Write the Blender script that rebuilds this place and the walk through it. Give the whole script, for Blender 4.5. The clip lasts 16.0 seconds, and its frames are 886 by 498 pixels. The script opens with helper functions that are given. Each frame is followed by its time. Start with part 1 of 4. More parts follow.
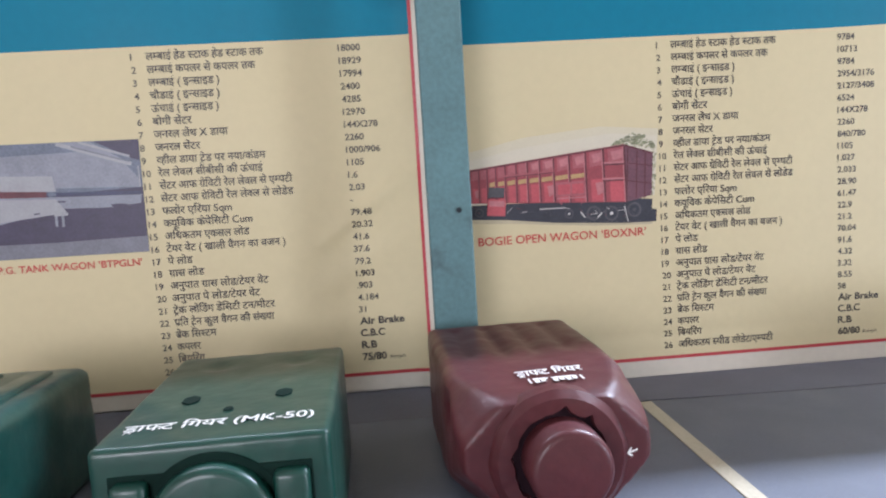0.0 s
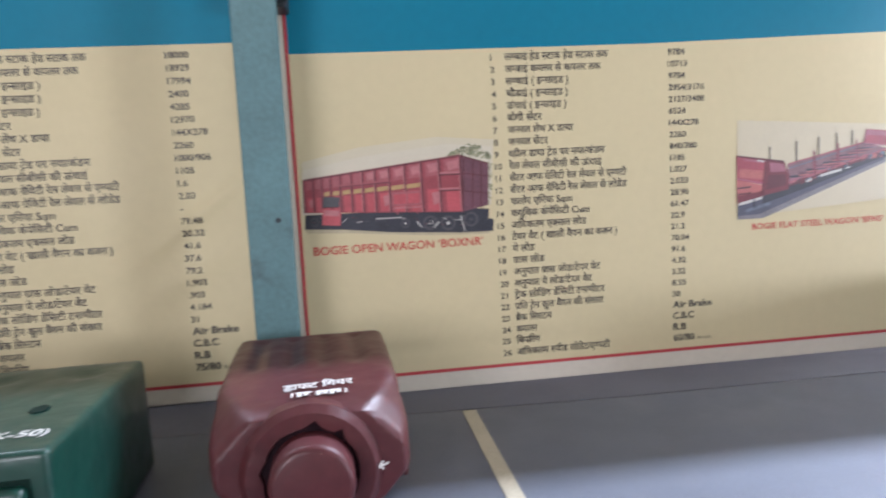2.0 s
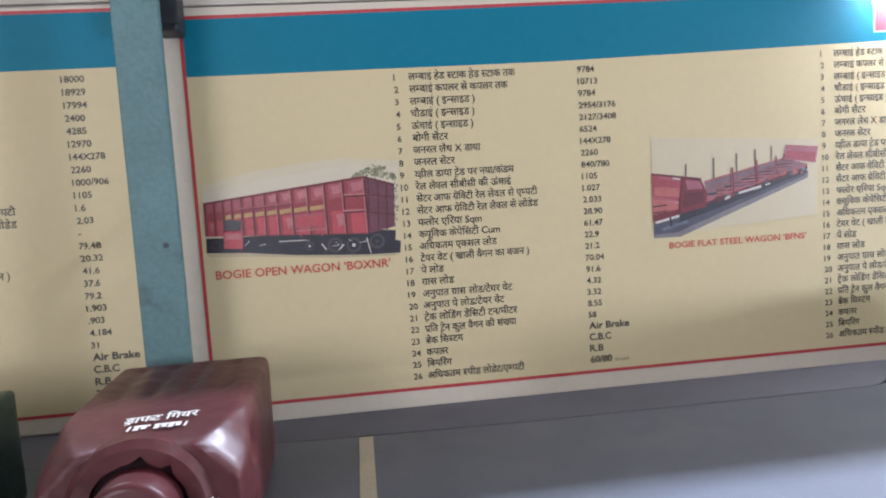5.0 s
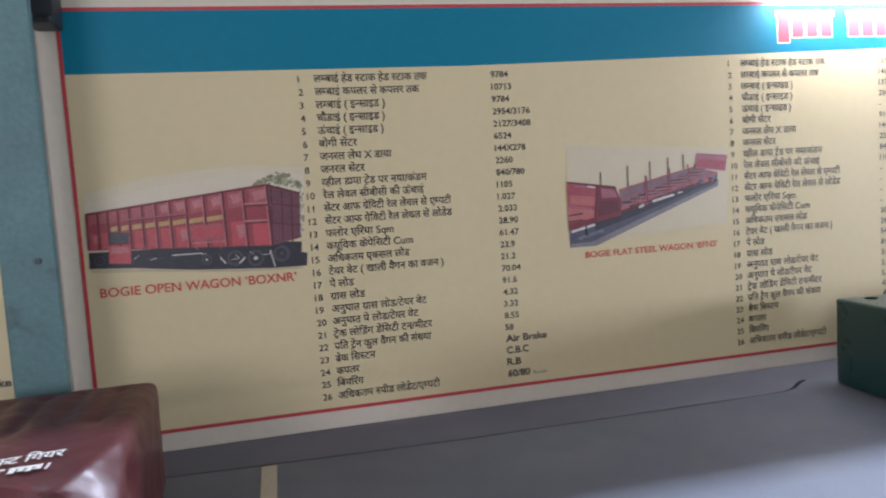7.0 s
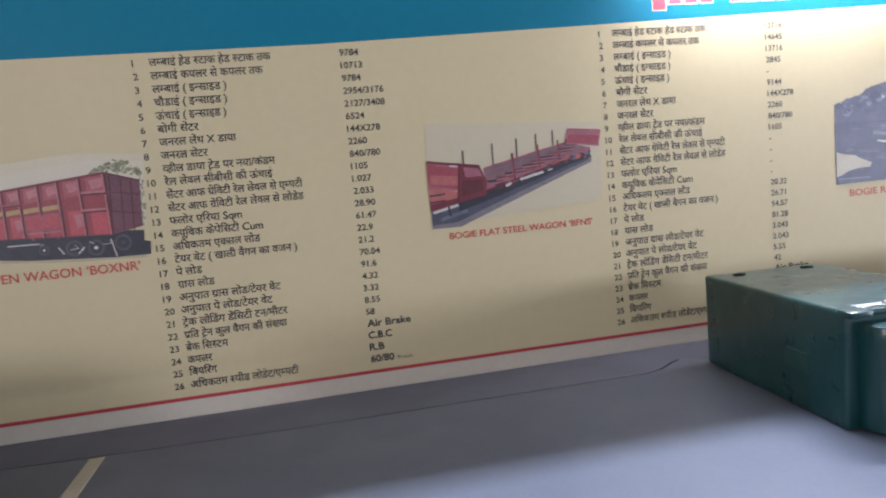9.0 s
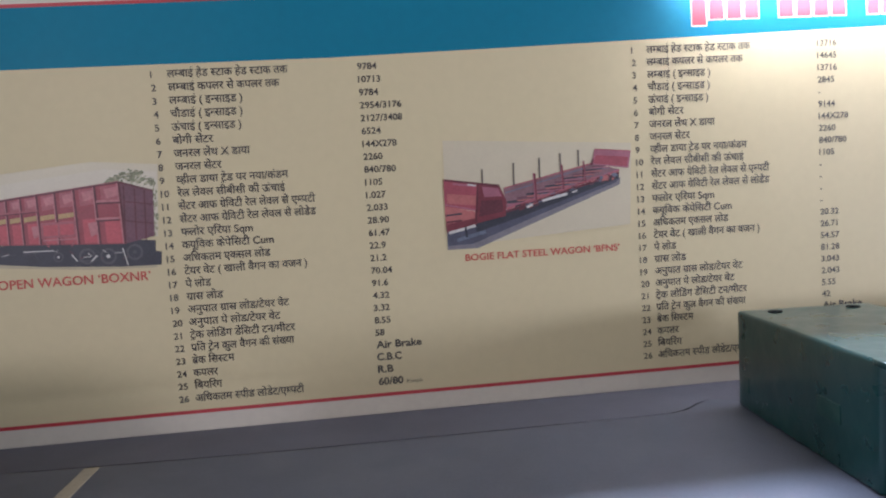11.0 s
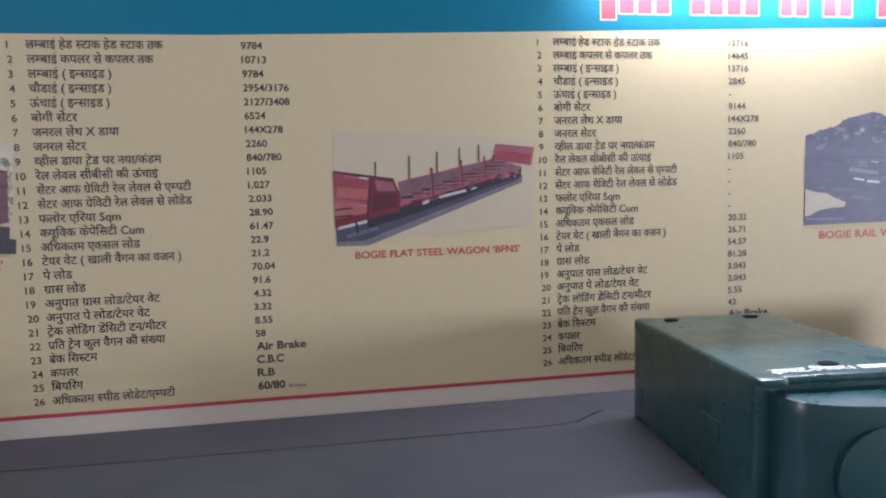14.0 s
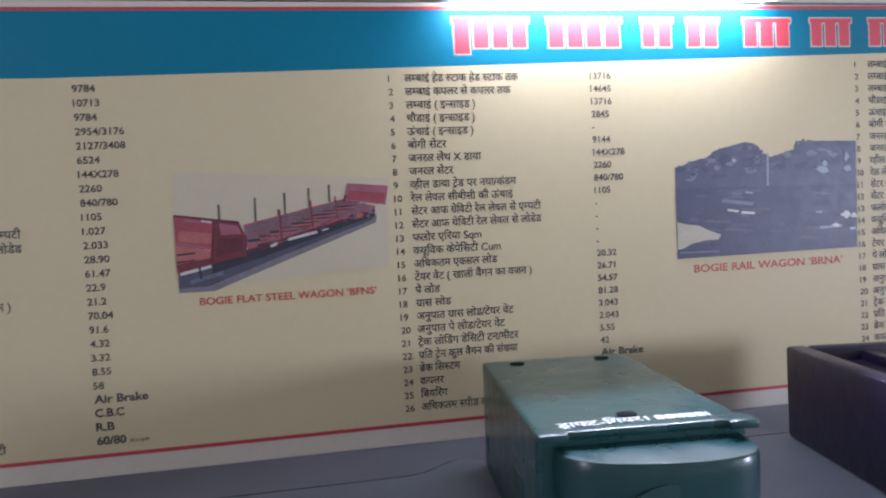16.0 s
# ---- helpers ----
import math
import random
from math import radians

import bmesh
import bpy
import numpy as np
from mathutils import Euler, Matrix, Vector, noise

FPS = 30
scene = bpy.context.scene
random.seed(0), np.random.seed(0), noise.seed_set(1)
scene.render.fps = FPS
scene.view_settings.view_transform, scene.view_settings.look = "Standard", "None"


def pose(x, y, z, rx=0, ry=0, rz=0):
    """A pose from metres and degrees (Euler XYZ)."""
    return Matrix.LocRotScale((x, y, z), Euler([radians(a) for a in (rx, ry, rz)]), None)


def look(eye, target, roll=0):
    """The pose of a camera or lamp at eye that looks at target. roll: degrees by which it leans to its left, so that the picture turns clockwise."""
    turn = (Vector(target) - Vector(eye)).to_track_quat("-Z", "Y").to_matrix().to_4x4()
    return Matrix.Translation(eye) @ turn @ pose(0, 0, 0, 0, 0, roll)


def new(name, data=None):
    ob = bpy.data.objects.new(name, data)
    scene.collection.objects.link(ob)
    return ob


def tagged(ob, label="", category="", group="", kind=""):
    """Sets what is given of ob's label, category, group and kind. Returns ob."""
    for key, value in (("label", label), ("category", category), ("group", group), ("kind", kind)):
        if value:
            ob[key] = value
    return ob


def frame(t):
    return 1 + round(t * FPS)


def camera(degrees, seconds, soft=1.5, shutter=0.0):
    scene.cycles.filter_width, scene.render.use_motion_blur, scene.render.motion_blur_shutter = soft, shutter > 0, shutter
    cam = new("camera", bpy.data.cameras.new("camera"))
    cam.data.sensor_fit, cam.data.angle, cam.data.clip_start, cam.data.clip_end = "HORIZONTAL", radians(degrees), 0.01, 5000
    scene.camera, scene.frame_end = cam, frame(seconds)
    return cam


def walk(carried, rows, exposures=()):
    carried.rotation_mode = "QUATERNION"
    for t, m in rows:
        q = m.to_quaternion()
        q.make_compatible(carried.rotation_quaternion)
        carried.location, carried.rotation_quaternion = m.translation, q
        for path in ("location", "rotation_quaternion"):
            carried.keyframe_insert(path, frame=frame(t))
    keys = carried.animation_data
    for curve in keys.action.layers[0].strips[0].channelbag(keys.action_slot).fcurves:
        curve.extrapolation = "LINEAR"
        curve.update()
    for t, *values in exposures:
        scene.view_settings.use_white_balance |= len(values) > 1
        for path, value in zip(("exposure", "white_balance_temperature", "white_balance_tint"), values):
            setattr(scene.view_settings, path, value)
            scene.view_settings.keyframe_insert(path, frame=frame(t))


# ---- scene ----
cam = camera(64.7, 16.0, soft=2.1, shutter=0.5)
METRES, EYE, TILT, LEAN, TURN = 2.0, 1.32, 0.0, 0.0, -4.2
ROWS = [
    (0.0, 0.0, 0.0, 0.0, -0.34, -5.7, 3.45),
    (0.5, 0.0135, 0.0076, -0.0019, -1.23, -5.77, 3.36),
    (1.0, 0.0728, -0.0071, -0.0005, 1.58, -5.8, 1.62),
    (1.5, 0.125, -0.0219, -0.0031, 0.87, -7.24, 2.82),
    (2.0, 0.1553, -0.0059, 0.0014, -3.6, -5.78, 3.1),
    (2.5, 0.1645, 0.02, -0.0027, -6.89, -6.28, 2.23),
    (3.0, 0.2028, 0.0176, 0.002, -5.13, -6.2, 3.68),
    (3.5, 0.2483, 0.0043, 0.0038, -2.72, -5.6, 3.57),
    (6.0, 0.2897, 0.0009, 0.0039, -3.49, -4.14, 3.95),
    (6.5, 0.2855, 0.0309, 0.0031, -9.36, -3.78, 2.63),
    (7.0, 0.3038, 0.0423, 0.0011, -9.23, -4.26, 3.78),
    (7.5, 0.363, 0.0343, 0.003, -9.1, -4.85, 3.58),
    (8.0, 0.4141, 0.0223, -0.0041, -9.16, -5.87, 4.7),
    (10.5, 0.5778, 0.0548, -0.0143, -3.95, -4.68, 3.78),
    (11.0, 0.5713, 0.0614, -0.0138, -2.29, -4.06, 3.52),
    (11.5, 0.5689, 0.0687, -0.0123, -2.97, -4.44, 3.25),
    (12.0, 0.5717, 0.0666, -0.0126, -3.13, -4.43, 3.47),
    (12.5, 0.588, 0.0531, -0.0167, -4.42, -4.65, 3.51),
    (13.0, 0.6073, 0.053, -0.0198, -5.75, -4.92, 3.57),
    (13.5, 0.6293, 0.0852, -0.0206, -6.22, -4.0, 2.3),
    (14.0, 0.6534, 0.1065, -0.0199, -5.52, -4.47, 1.73),
    (14.5, 0.7045, 0.088, -0.0135, -0.68, -4.6, 2.57),
    (15.0, 0.7647, 0.07, -0.017, -0.04, -4.28, 2.44),
    (15.5, 0.7915, 0.101, -0.0173, -4.71, -2.78, 2.02),
    (16.0, 0.817, 0.1185, -0.0116, -6.14, -2.26, 2.9),
]
# the phone darkens its picture as the bright tube comes into view
EXPOSURES = [(0.0, 0.04, 6000, 19), (3.7, -0.20, 6050, 19), (6.0, -0.30, 6050, 19), (7.0, -0.66, 6050, 20), (8.2, -0.66, 6000, 21), (12.5, -0.77, 5900, 23), (14.0, -0.79, 5900, 24), (15.3, -0.79, 5800, 25), (16.0, -1.04, 5700, 24)]
walk(cam, [(t, pose(0, 0, EYE, TILT, LEAN, TURN) @ pose(METRES * x, METRES * y, METRES * z, 90 + pitch, roll, yaw)) for t, x, y, z, yaw, pitch, roll in ROWS], EXPOSURES)

# ---- light ----
world = bpy.data.worlds.new("world")
scene.world = world
world.use_nodes = True
world.node_tree.nodes["Background"].inputs["Color"].default_value = (0.75, 0.85, 1.0, 1)
world.node_tree.nodes["Background"].inputs["Strength"].default_value = 0.3


def area(name, place, target, sx, sy, watts, colour):
    data = bpy.data.lights.new(name, "AREA")
    data.shape, data.size, data.size_y, data.energy, data.color = "RECTANGLE", sx, sy, watts, colour
    ob = new(name, data)
    ob.matrix_world = look(place, target)
    return ob


# unseen fill added behind the visitor, and unseen daylight from the end wall's opening
area("unseen_daylight", (-1.5, -2.62, 1.75), (-1.0, 1.7, 1.0), 1.5, 1.5, 83, (0.98, 0.96, 0.95))
area("unseen_daylight", (5.93, -1.75, 1.25), (2.2, 1.7, 1.0), 0.7, 0.8, 185, (0.90, 0.95, 1.0))
# unseen strip lights added above and behind the display wall for the lit table fronts
area("unseen_strip_light", (-0.9, 2.05, 3.1), (-0.9, 1.2, 0.9), 2.0, 0.05, 36, (0.86, 0.92, 1.0))
area("unseen_strip_light", (2.4, 2.05, 3.1), (2.4, 1.2, 0.9), 1.6, 0.05, 240, (0.80, 0.90, 1.0))


# ---- materials ----
def mat(name, colour, rough=0.5, metal=0.0, vary=0.12, scale=6.0, fine=120.0, bump=0.15, bump_size=None, bump_detail=3.0, coat=0.0, spots=None, spec=0.5):
    """A painted or printed surface: base colour varied at two scales, uneven gloss and a fine relief."""
    m = bpy.data.materials.new(name)
    m.use_nodes = True
    n, l = m.node_tree.nodes, m.node_tree.links
    bsdf = n["Principled BSDF"]
    bsdf.inputs["Metallic"].default_value = metal
    bsdf.inputs["Coat Weight"].default_value = coat
    bsdf.inputs["Coat Roughness"].default_value = 0.12
    bsdf.inputs["Specular IOR Level"].default_value = spec
    geo = n.new("ShaderNodeTexCoord")

    def noise_at(s, detail=4.0):
        t = n.new("ShaderNodeTexNoise")
        t.inputs["Scale"].default_value, t.inputs["Detail"].default_value = s, detail
        l.new(geo.outputs["Object"], t.inputs["Vector"])
        return t.outputs["Fac"]

    big, small = noise_at(scale), noise_at(fine, 2.0)
    both = n.new("ShaderNodeMath")
    both.operation = "ADD"
    l.new(big, both.inputs[0])
    l.new(small, both.inputs[1])
    ramp = n.new("ShaderNodeMapRange")
    ramp.inputs["From Min"].default_value, ramp.inputs["From Max"].default_value = 0.6, 1.4
    ramp.inputs["To Min"].default_value, ramp.inputs["To Max"].default_value = 1 - vary, 1 + vary
    l.new(both.outputs[0], ramp.inputs["Value"])
    rgb = n.new("ShaderNodeRGB")
    rgb.outputs[0].default_value = (*colour, 1)
    mul = n.new("ShaderNodeVectorMath")
    mul.operation = "SCALE"
    l.new(rgb.outputs[0], mul.inputs[0])
    l.new(ramp.outputs[0], mul.inputs["Scale"])
    out = mul.outputs[0]
    if spots:
        # scuffs with a shape of their own
        s_colour, s_scale, s_from, s_to, s_most = spots
        mask = n.new("ShaderNodeMapRange")
        mask.inputs["From Min"].default_value, mask.inputs["From Max"].default_value = s_from, s_to
        mask.inputs["To Max"].default_value = s_most
        l.new(noise_at(s_scale, 6.0), mask.inputs["Value"])
        mix = n.new("ShaderNodeMix")
        mix.data_type = "RGBA"
        l.new(mask.outputs[0], mix.inputs[0])
        l.new(out, mix.inputs[6])
        mix.inputs[7].default_value = (*s_colour, 1)
        out = mix.outputs[2]
    l.new(out, bsdf.inputs["Base Color"])
    gloss = n.new("ShaderNodeMapRange")
    gloss.inputs["To Min"].default_value, gloss.inputs["To Max"].default_value = max(rough - 0.1, 0.03), min(rough + 0.1, 1)
    l.new(noise_at(scale * 3), gloss.inputs["Value"])
    l.new(gloss.outputs[0], bsdf.inputs["Roughness"])
    if bump:
        b = n.new("ShaderNodeBump")
        b.inputs["Strength"].default_value, b.inputs["Distance"].default_value = bump, 0.004
        l.new(noise_at(bump_size or fine, bump_detail), b.inputs["Height"])
        l.new(b.outputs[0], bsdf.inputs["Normal"])
    return m


def glow(name, colour, strength):
    m = bpy.data.materials.new(name)
    m.use_nodes = True
    bsdf = m.node_tree.nodes["Principled BSDF"]
    bsdf.inputs["Base Color"].default_value = (0.9, 0.9, 0.9, 1)
    bsdf.inputs["Emission Color"].default_value = (*colour, 1)
    bsdf.inputs["Emission Strength"].default_value = strength
    return m


VINYL = mat("white_vinyl", (0.63, 0.575, 0.475), 0.42, vary=0.05, scale=2.0, fine=60, bump=0.22, bump_size=5, bump_detail=0.5)
CREAM = mat("cream_print", (0.622, 0.535, 0.326), 0.5, spec=0.25, vary=0.03, scale=1.6, fine=40, bump=0.22, bump_size=4.5, bump_detail=0.5)
BLUE = mat("blue_print", (0.003, 0.180, 0.275), 0.5, spec=0.22, vary=0.06, scale=2.0, fine=40, bump=0.22, bump_size=4.5, bump_detail=0.5)
RED = mat("red_print", (0.48, 0.05, 0.06), 0.45, vary=0.08, bump=0)
PINK = mat("title_red_print", (0.62, 0.06, 0.08), 0.45, vary=0.08, bump=0)
INK = mat("black_ink", (0.070, 0.062, 0.055), 0.5, vary=0.1, bump=0)
CAPTION = mat("red_ink", (0.50, 0.06, 0.05), 0.5, vary=0.1, bump=0)
POST = mat("teal_grey_paint", (0.10, 0.20, 0.212), 0.55, vary=0.2, scale=9, fine=90, bump=0.25, bump_size=30, spots=((0.05, 0.08, 0.09), 14, 0.62, 0.75, 0.7))
DARK = mat("dark_grey_plastic", (0.025, 0.03, 0.036), 0.45, vary=0.1)
REXINE = mat("slate_grey_rexine", (0.112, 0.125, 0.156), 0.47, spec=0.27, vary=0.14, scale=3.5, fine=260, bump=0.12, bump_size=420, spots=((0.16, 0.17, 0.19), 5, 0.55, 0.8, 0.4))
LEDGE = mat("grey_ledge_cloth", (0.105, 0.110, 0.138), 0.55, vary=0.16, scale=4, fine=200, bump=0.15, bump_size=300)
STRIP = mat("cream_tape", (0.43, 0.385, 0.285), 0.6, vary=0.15, scale=12, fine=160, bump=0.15, spots=((0.25, 0.2, 0.13), 18, 0.58, 0.75, 0.5))
PALE = mat("pale_wall_paint", (0.56, 0.52, 0.46), 0.7, vary=0.08, scale=2, fine=50, bump=0.2, bump_size=60)
ROOM = mat("room_plaster", (0.55, 0.53, 0.48), 0.8, vary=0.08, scale=1.5, fine=40)
FLOOR = mat("floor_terrazzo", (0.30, 0.28, 0.25), 0.4, vary=0.15, scale=4, fine=90, bump=0.05)
GREEN = mat("glossy_green_enamel", (0.005, 0.043, 0.031), 0.36, vary=0.16, scale=9, fine=60, bump=0.3, bump_size=30, coat=0.12, spots=((0.03, 0.09, 0.06), 7, 0.55, 0.75, 0.25))
TEAL = mat("glossy_sea_green_enamel", (0.007, 0.050, 0.050), 0.30, vary=0.12, scale=7, fine=40, bump=0.16, bump_size=38, coat=0.28, spots=((0.02, 0.075, 0.07), 6, 0.55, 0.75, 0.2))
BOTTLE = mat("dark_green_enamel", (0.008, 0.056, 0.046), 0.36, vary=0.16, scale=8, fine=60, bump=0.35, bump_size=25, coat=0.3)
MAROON = mat("glossy_maroon_enamel", (0.080, 0.018, 0.021), 0.42, spec=0.4, vary=0.16, scale=9, fine=60, bump=0.35, bump_size=30, coat=0.08, spots=((0.12, 0.045, 0.04), 7, 0.55, 0.75, 0.25))
PLUM = mat("dark_plum_enamel", (0.015, 0.009, 0.033), 0.36, coat=0.15, vary=0.16, scale=8, fine=60, bump=0.4, bump_size=26)
# near black: paints the shade in bolt holes, and colours one dark bolt
HOLE = mat("hole_shade_and_bolt", (0.006, 0.010, 0.010), 0.9, vary=0.1, bump=0)
HOLE.node_tree.nodes["Principled BSDF"].inputs["Specular IOR Level"].default_value = 0.1
# darkened maroon that paints the shade in the gap round the plunger
MAROON_SHADE = mat("maroon_gap_shade", (0.014, 0.005, 0.008), 0.7, spec=0.12, vary=0.15, bump=0)
# darkened green that paints the shade in the front hollow and bolt holes
GREEN_SHADE = mat("green_hollow_shade", (0.003, 0.016, 0.012), 0.7, spec=0.12, vary=0.15, bump=0)
WHITE = mat("white_brush_paint", (0.78, 0.78, 0.75), 0.45, vary=0.08, fine=150, bump=0.2)
METAL = mat("white_lamp_metal", (0.7, 0.7, 0.7), 0.4, vary=0.04, bump=0)
TUBE = glow("lit_tube", (0.95, 0.97, 1.0), 125.0)
SCREW = mat("dull_screw", (0.03, 0.04, 0.045), 0.4, 0.6, vary=0.1, bump=0)


# ---- building helpers ----
def link(name, bm, material, smooth=False):
    me = bpy.data.meshes.new(name)
    bmesh.ops.recalc_face_normals(bm, faces=bm.faces[:])
    bm.to_mesh(me)
    bm.free()
    if smooth:
        me.polygons.foreach_set("use_smooth", [True] * len(me.polygons))
        me.set_sharp_from_angle(angle=radians(35))
    for m in material if isinstance(material, (list, tuple)) else (material,):
        me.materials.append(m)
    return new(name, me)


def part(name, bm, material, parent, label="", smooth=False):
    ob = link(name, bm, material, smooth)
    ob.parent = parent
    if label:
        ob["label"] = label
    return ob


def box(bm, x0, x1, y0, y1, z0, z1, bevel=0.0, segments=2):
    made = bmesh.ops.create_cube(bm, size=1.0, matrix=Matrix.Translation(((x0 + x1) / 2, (y0 + y1) / 2, (z0 + z1) / 2)) @ Matrix.Diagonal((x1 - x0, y1 - y0, z1 - z0, 1)))
    if bevel:
        edges = {e for v in made["verts"] for e in v.link_edges}
        bmesh.ops.bevel(bm, geom=list(edges), offset=bevel, segments=segments, profile=0.5, affect="EDGES")
    return bm


def solid(*args, **kw):
    return box(bmesh.new(), *args, **kw)


def rod(bm, centre, axis, radius, length, segments=32, tip=None, bevel=0.0):
    """A round bar from centre along axis ('x', 'y' or 'z'); tip: the far radius."""
    turn = {"x": pose(0, 0, 0, 0, 90, 0), "y": pose(0, 0, 0, -90, 0, 0), "z": Matrix()}[axis]
    made = bmesh.ops.create_cone(bm, cap_ends=True, segments=segments, radius1=radius, radius2=radius if tip is None else tip, depth=length, matrix=Matrix.Translation(centre) @ turn @ Matrix.Translation((0, 0, length / 2)))
    if bevel:
        edges = [e for e in {e for v in made["verts"] for e in v.link_edges} if len(e.link_faces) == 2 and e.calc_face_angle(0) > 1.0]
        bmesh.ops.bevel(bm, geom=edges, offset=bevel, segments=3, profile=0.5, affect="EDGES")
    return bm


def loft(bm, rings, cap=True):
    """Skin between rings of equal numbers of points."""
    rows = [[bm.verts.new(p) for p in ring] for ring in rings]
    k = len(rows[0])
    for a, b in zip(rows, rows[1:]):
        for i in range(k):
            bm.faces.new((a[i], a[(i + 1) % k], b[(i + 1) % k], b[i]))
    if cap:
        bm.faces.new(rows[0][::-1])
        bm.faces.new(rows[-1])
    return bm


def worn(bm, amount=0.0016, size=22.0, step=0.02, soften=0):
    """Cast and brush-painted skin: fine faces, pushed in and out a little."""
    for _ in range(5):
        long_edges = [e for e in bm.edges if e.calc_length() > step]
        if not long_edges:
            break
        bmesh.ops.subdivide_edges(bm, edges=long_edges, cuts=1, use_grid_fill=True)
        bmesh.ops.triangulate(bm, faces=[f for f in bm.faces if len(f.verts) > 4])
    for _ in range(soften):
        bmesh.ops.smooth_vert(bm, verts=bm.verts[:], factor=0.5, use_axis_x=True, use_axis_y=True, use_axis_z=True)
    bm.normal_update()
    for v in bm.verts:
        v.co += v.normal * amount * (noise.noise(v.co * size) + 0.5 * noise.noise(v.co * size * 2.3))
    return bm


def thing(name, label, category, place=(0, 0, 0), turn=0.0, group="", kind=""):
    ob = new(name)
    ob.matrix_world = pose(*place, 0, 0, turn)
    return tagged(ob, label, category, group, kind)


# ---- writing: every string is laid out once and kept as a flat mesh ----
LETTERS = {}
CAP = 0.69


def letter_mesh(text, weight):
    if (text, weight) not in LETTERS:
        data = bpy.data.curves.new("letters", "FONT")
        data.body, data.size, data.resolution_u, data.offset = text, 1.0, 3, weight
        ob = bpy.data.objects.new("letters", data)
        scene.collection.objects.link(ob)
        bpy.context.view_layer.update()
        me = bpy.data.meshes.new_from_object(ob.evaluated_get(bpy.context.evaluated_depsgraph_get()))
        bpy.data.objects.remove(ob)
        bpy.data.curves.remove(data)
        xy = np.zeros(len(me.vertices) * 3)
        me.vertices.foreach_get("co", xy)
        LETTERS[text, weight] = (me, xy.reshape(-1, 3))
    return LETTERS[text, weight]


CLIP = {"क": 0.10, "फ": 0.10}


def joined(text, weight):
    """Devanagari set with half letters and the slanting r: points and faces of the whole line."""
    points, faces = [], []
    x0, run, strokes, k = 0.0, "", [], 0

    def reach(s):
        return letter_mesh(s, 0.0)[1][:, 0].max()

    def flush(cut=None):
        """Lay down the run so far; cut: how much of its last letter's stem is left away."""
        nonlocal x0, run, strokes
        if not run.strip():
            return
        me, co = letter_mesh(run, weight)
        bm = bmesh.new()
        bm.from_mesh(me)
        edge = reach(run)
        if cut:
            edge -= cut
            bmesh.ops.bisect_plane(bm, geom=bm.verts[:] + bm.edges[:] + bm.faces[:], plane_co=(edge, 0, 0), plane_no=(1, 0, 0), clear_outer=True)
        bm.verts.index_update()
        base = len(points)
        points.extend((v.co.x + x0, v.co.y) for v in bm.verts)
        faces.extend([base + v.index for v in f.verts] for f in bm.faces)
        bm.free()
        for quad_pts in strokes:
            base = len(points)
            points.extend((x + x0, y) for x, y in quad_pts)
            faces.append([base, base + 1, base + 2, base + 3])
        x0 += edge
        run, strokes = "", []

    while k < len(text):
        c = text[k]
        if c == "\u094d" and run and k + 1 < len(text):
            base = run[-1]
            if text[k + 1] == "र":
                e, w = reach(run), 0.035 + weight
                a = reach(run[:-1]) if run[:-1].strip() else 0.0
                mid = (a + e) / 2
                ends = [((mid, -0.02), (mid - 0.16, -0.20)), ((mid, -0.02), (mid + 0.16, -0.20))] if base in "टड" else [((e - 0.12, 0.24), (e - 0.42, 0.02))]
                for (xa, ya), (xb, yb) in ends:
                    strokes.append([(xa, ya + w), (xb, yb + w), (xb, yb - w), (xa, ya - w)])
                k += 2
                continue
            flush(CLIP.get(base, 0.185))
        else:
            run += c
        k += 1
    flush()
    return np.array(points), faces


def writing(name, text, place, height, width, material, parent, label="", bold=0.0):
    """Flat lettering: place(u, v) turns metres along and up from the line's left foot into a point. height: of a capital. width: of the whole line, or None."""
    s = height / CAP
    weight = round(bold / s, 3)
    if "\u094d" in text:
        co, faces = joined(text, weight)
    else:
        me, co = letter_mesh(text, weight)
        faces = [list(p.vertices) for p in me.polygons]
    lo, hi = co[:, 0].min(), co[:, 0].max()
    sx = width / (hi - lo) if width else s * 1.07
    bm = bmesh.new()
    vs = [bm.verts.new(place((x - lo) * sx, y * s)) for x, y in co[:, :2]]
    for face in faces:
        try:
            bm.faces.new([vs[i] for i in face])
        except ValueError:
            pass
    m = bpy.data.meshes.new(name)
    bm.to_mesh(m)
    bm.free()
    m.materials.append(material)
    ob = new(name, m)
    ob.parent = parent
    if label:
        ob["label"] = label
    return ob


# ---- the place: floor, walls, ceiling, display wall ----
TABLE, FACE = 0.783, 1.728


def slab(name, dims, material, label, category, bevel=0.0):
    return tagged(link(name, solid(*dims, bevel=bevel), material), label, category, kind="structure")


X0, X1, Y0, Y1, TOP = -3.2, 6.0, -2.7, 3.4, 3.3
slab("floor", (X0 - 0.2, X1 + 0.2, Y0 - 0.2, Y1 + 0.2, -0.1, 0.0), FLOOR, "plain grey stone floor under the display tables", "floor")
slab("ceiling", (X0 - 0.2, X1 + 0.2, Y0 - 0.2, Y1 + 0.2, TOP, TOP + 0.1), ROOM, "plain pale plastered ceiling of the exhibition room", "ceiling")
slab("wall_west", (X0 - 0.2, X0, Y0, Y1, 0, TOP), ROOM, "plain pale plastered end wall of the room", "wall")
bm = bmesh.new()
for a, b, c, d in ((Y0, -2.2, 0, TOP), (-1.3, Y1, 0, TOP), (-2.2, -1.3, 0, 0.8), (-2.2, -1.3, 1.8, TOP)):
    box(bm, X1, X1 + 0.2, a, b, c, d)
tagged(link("wall_east", bm, ROOM), "plain pale plastered end wall with one window opening", "wall", kind="structure")
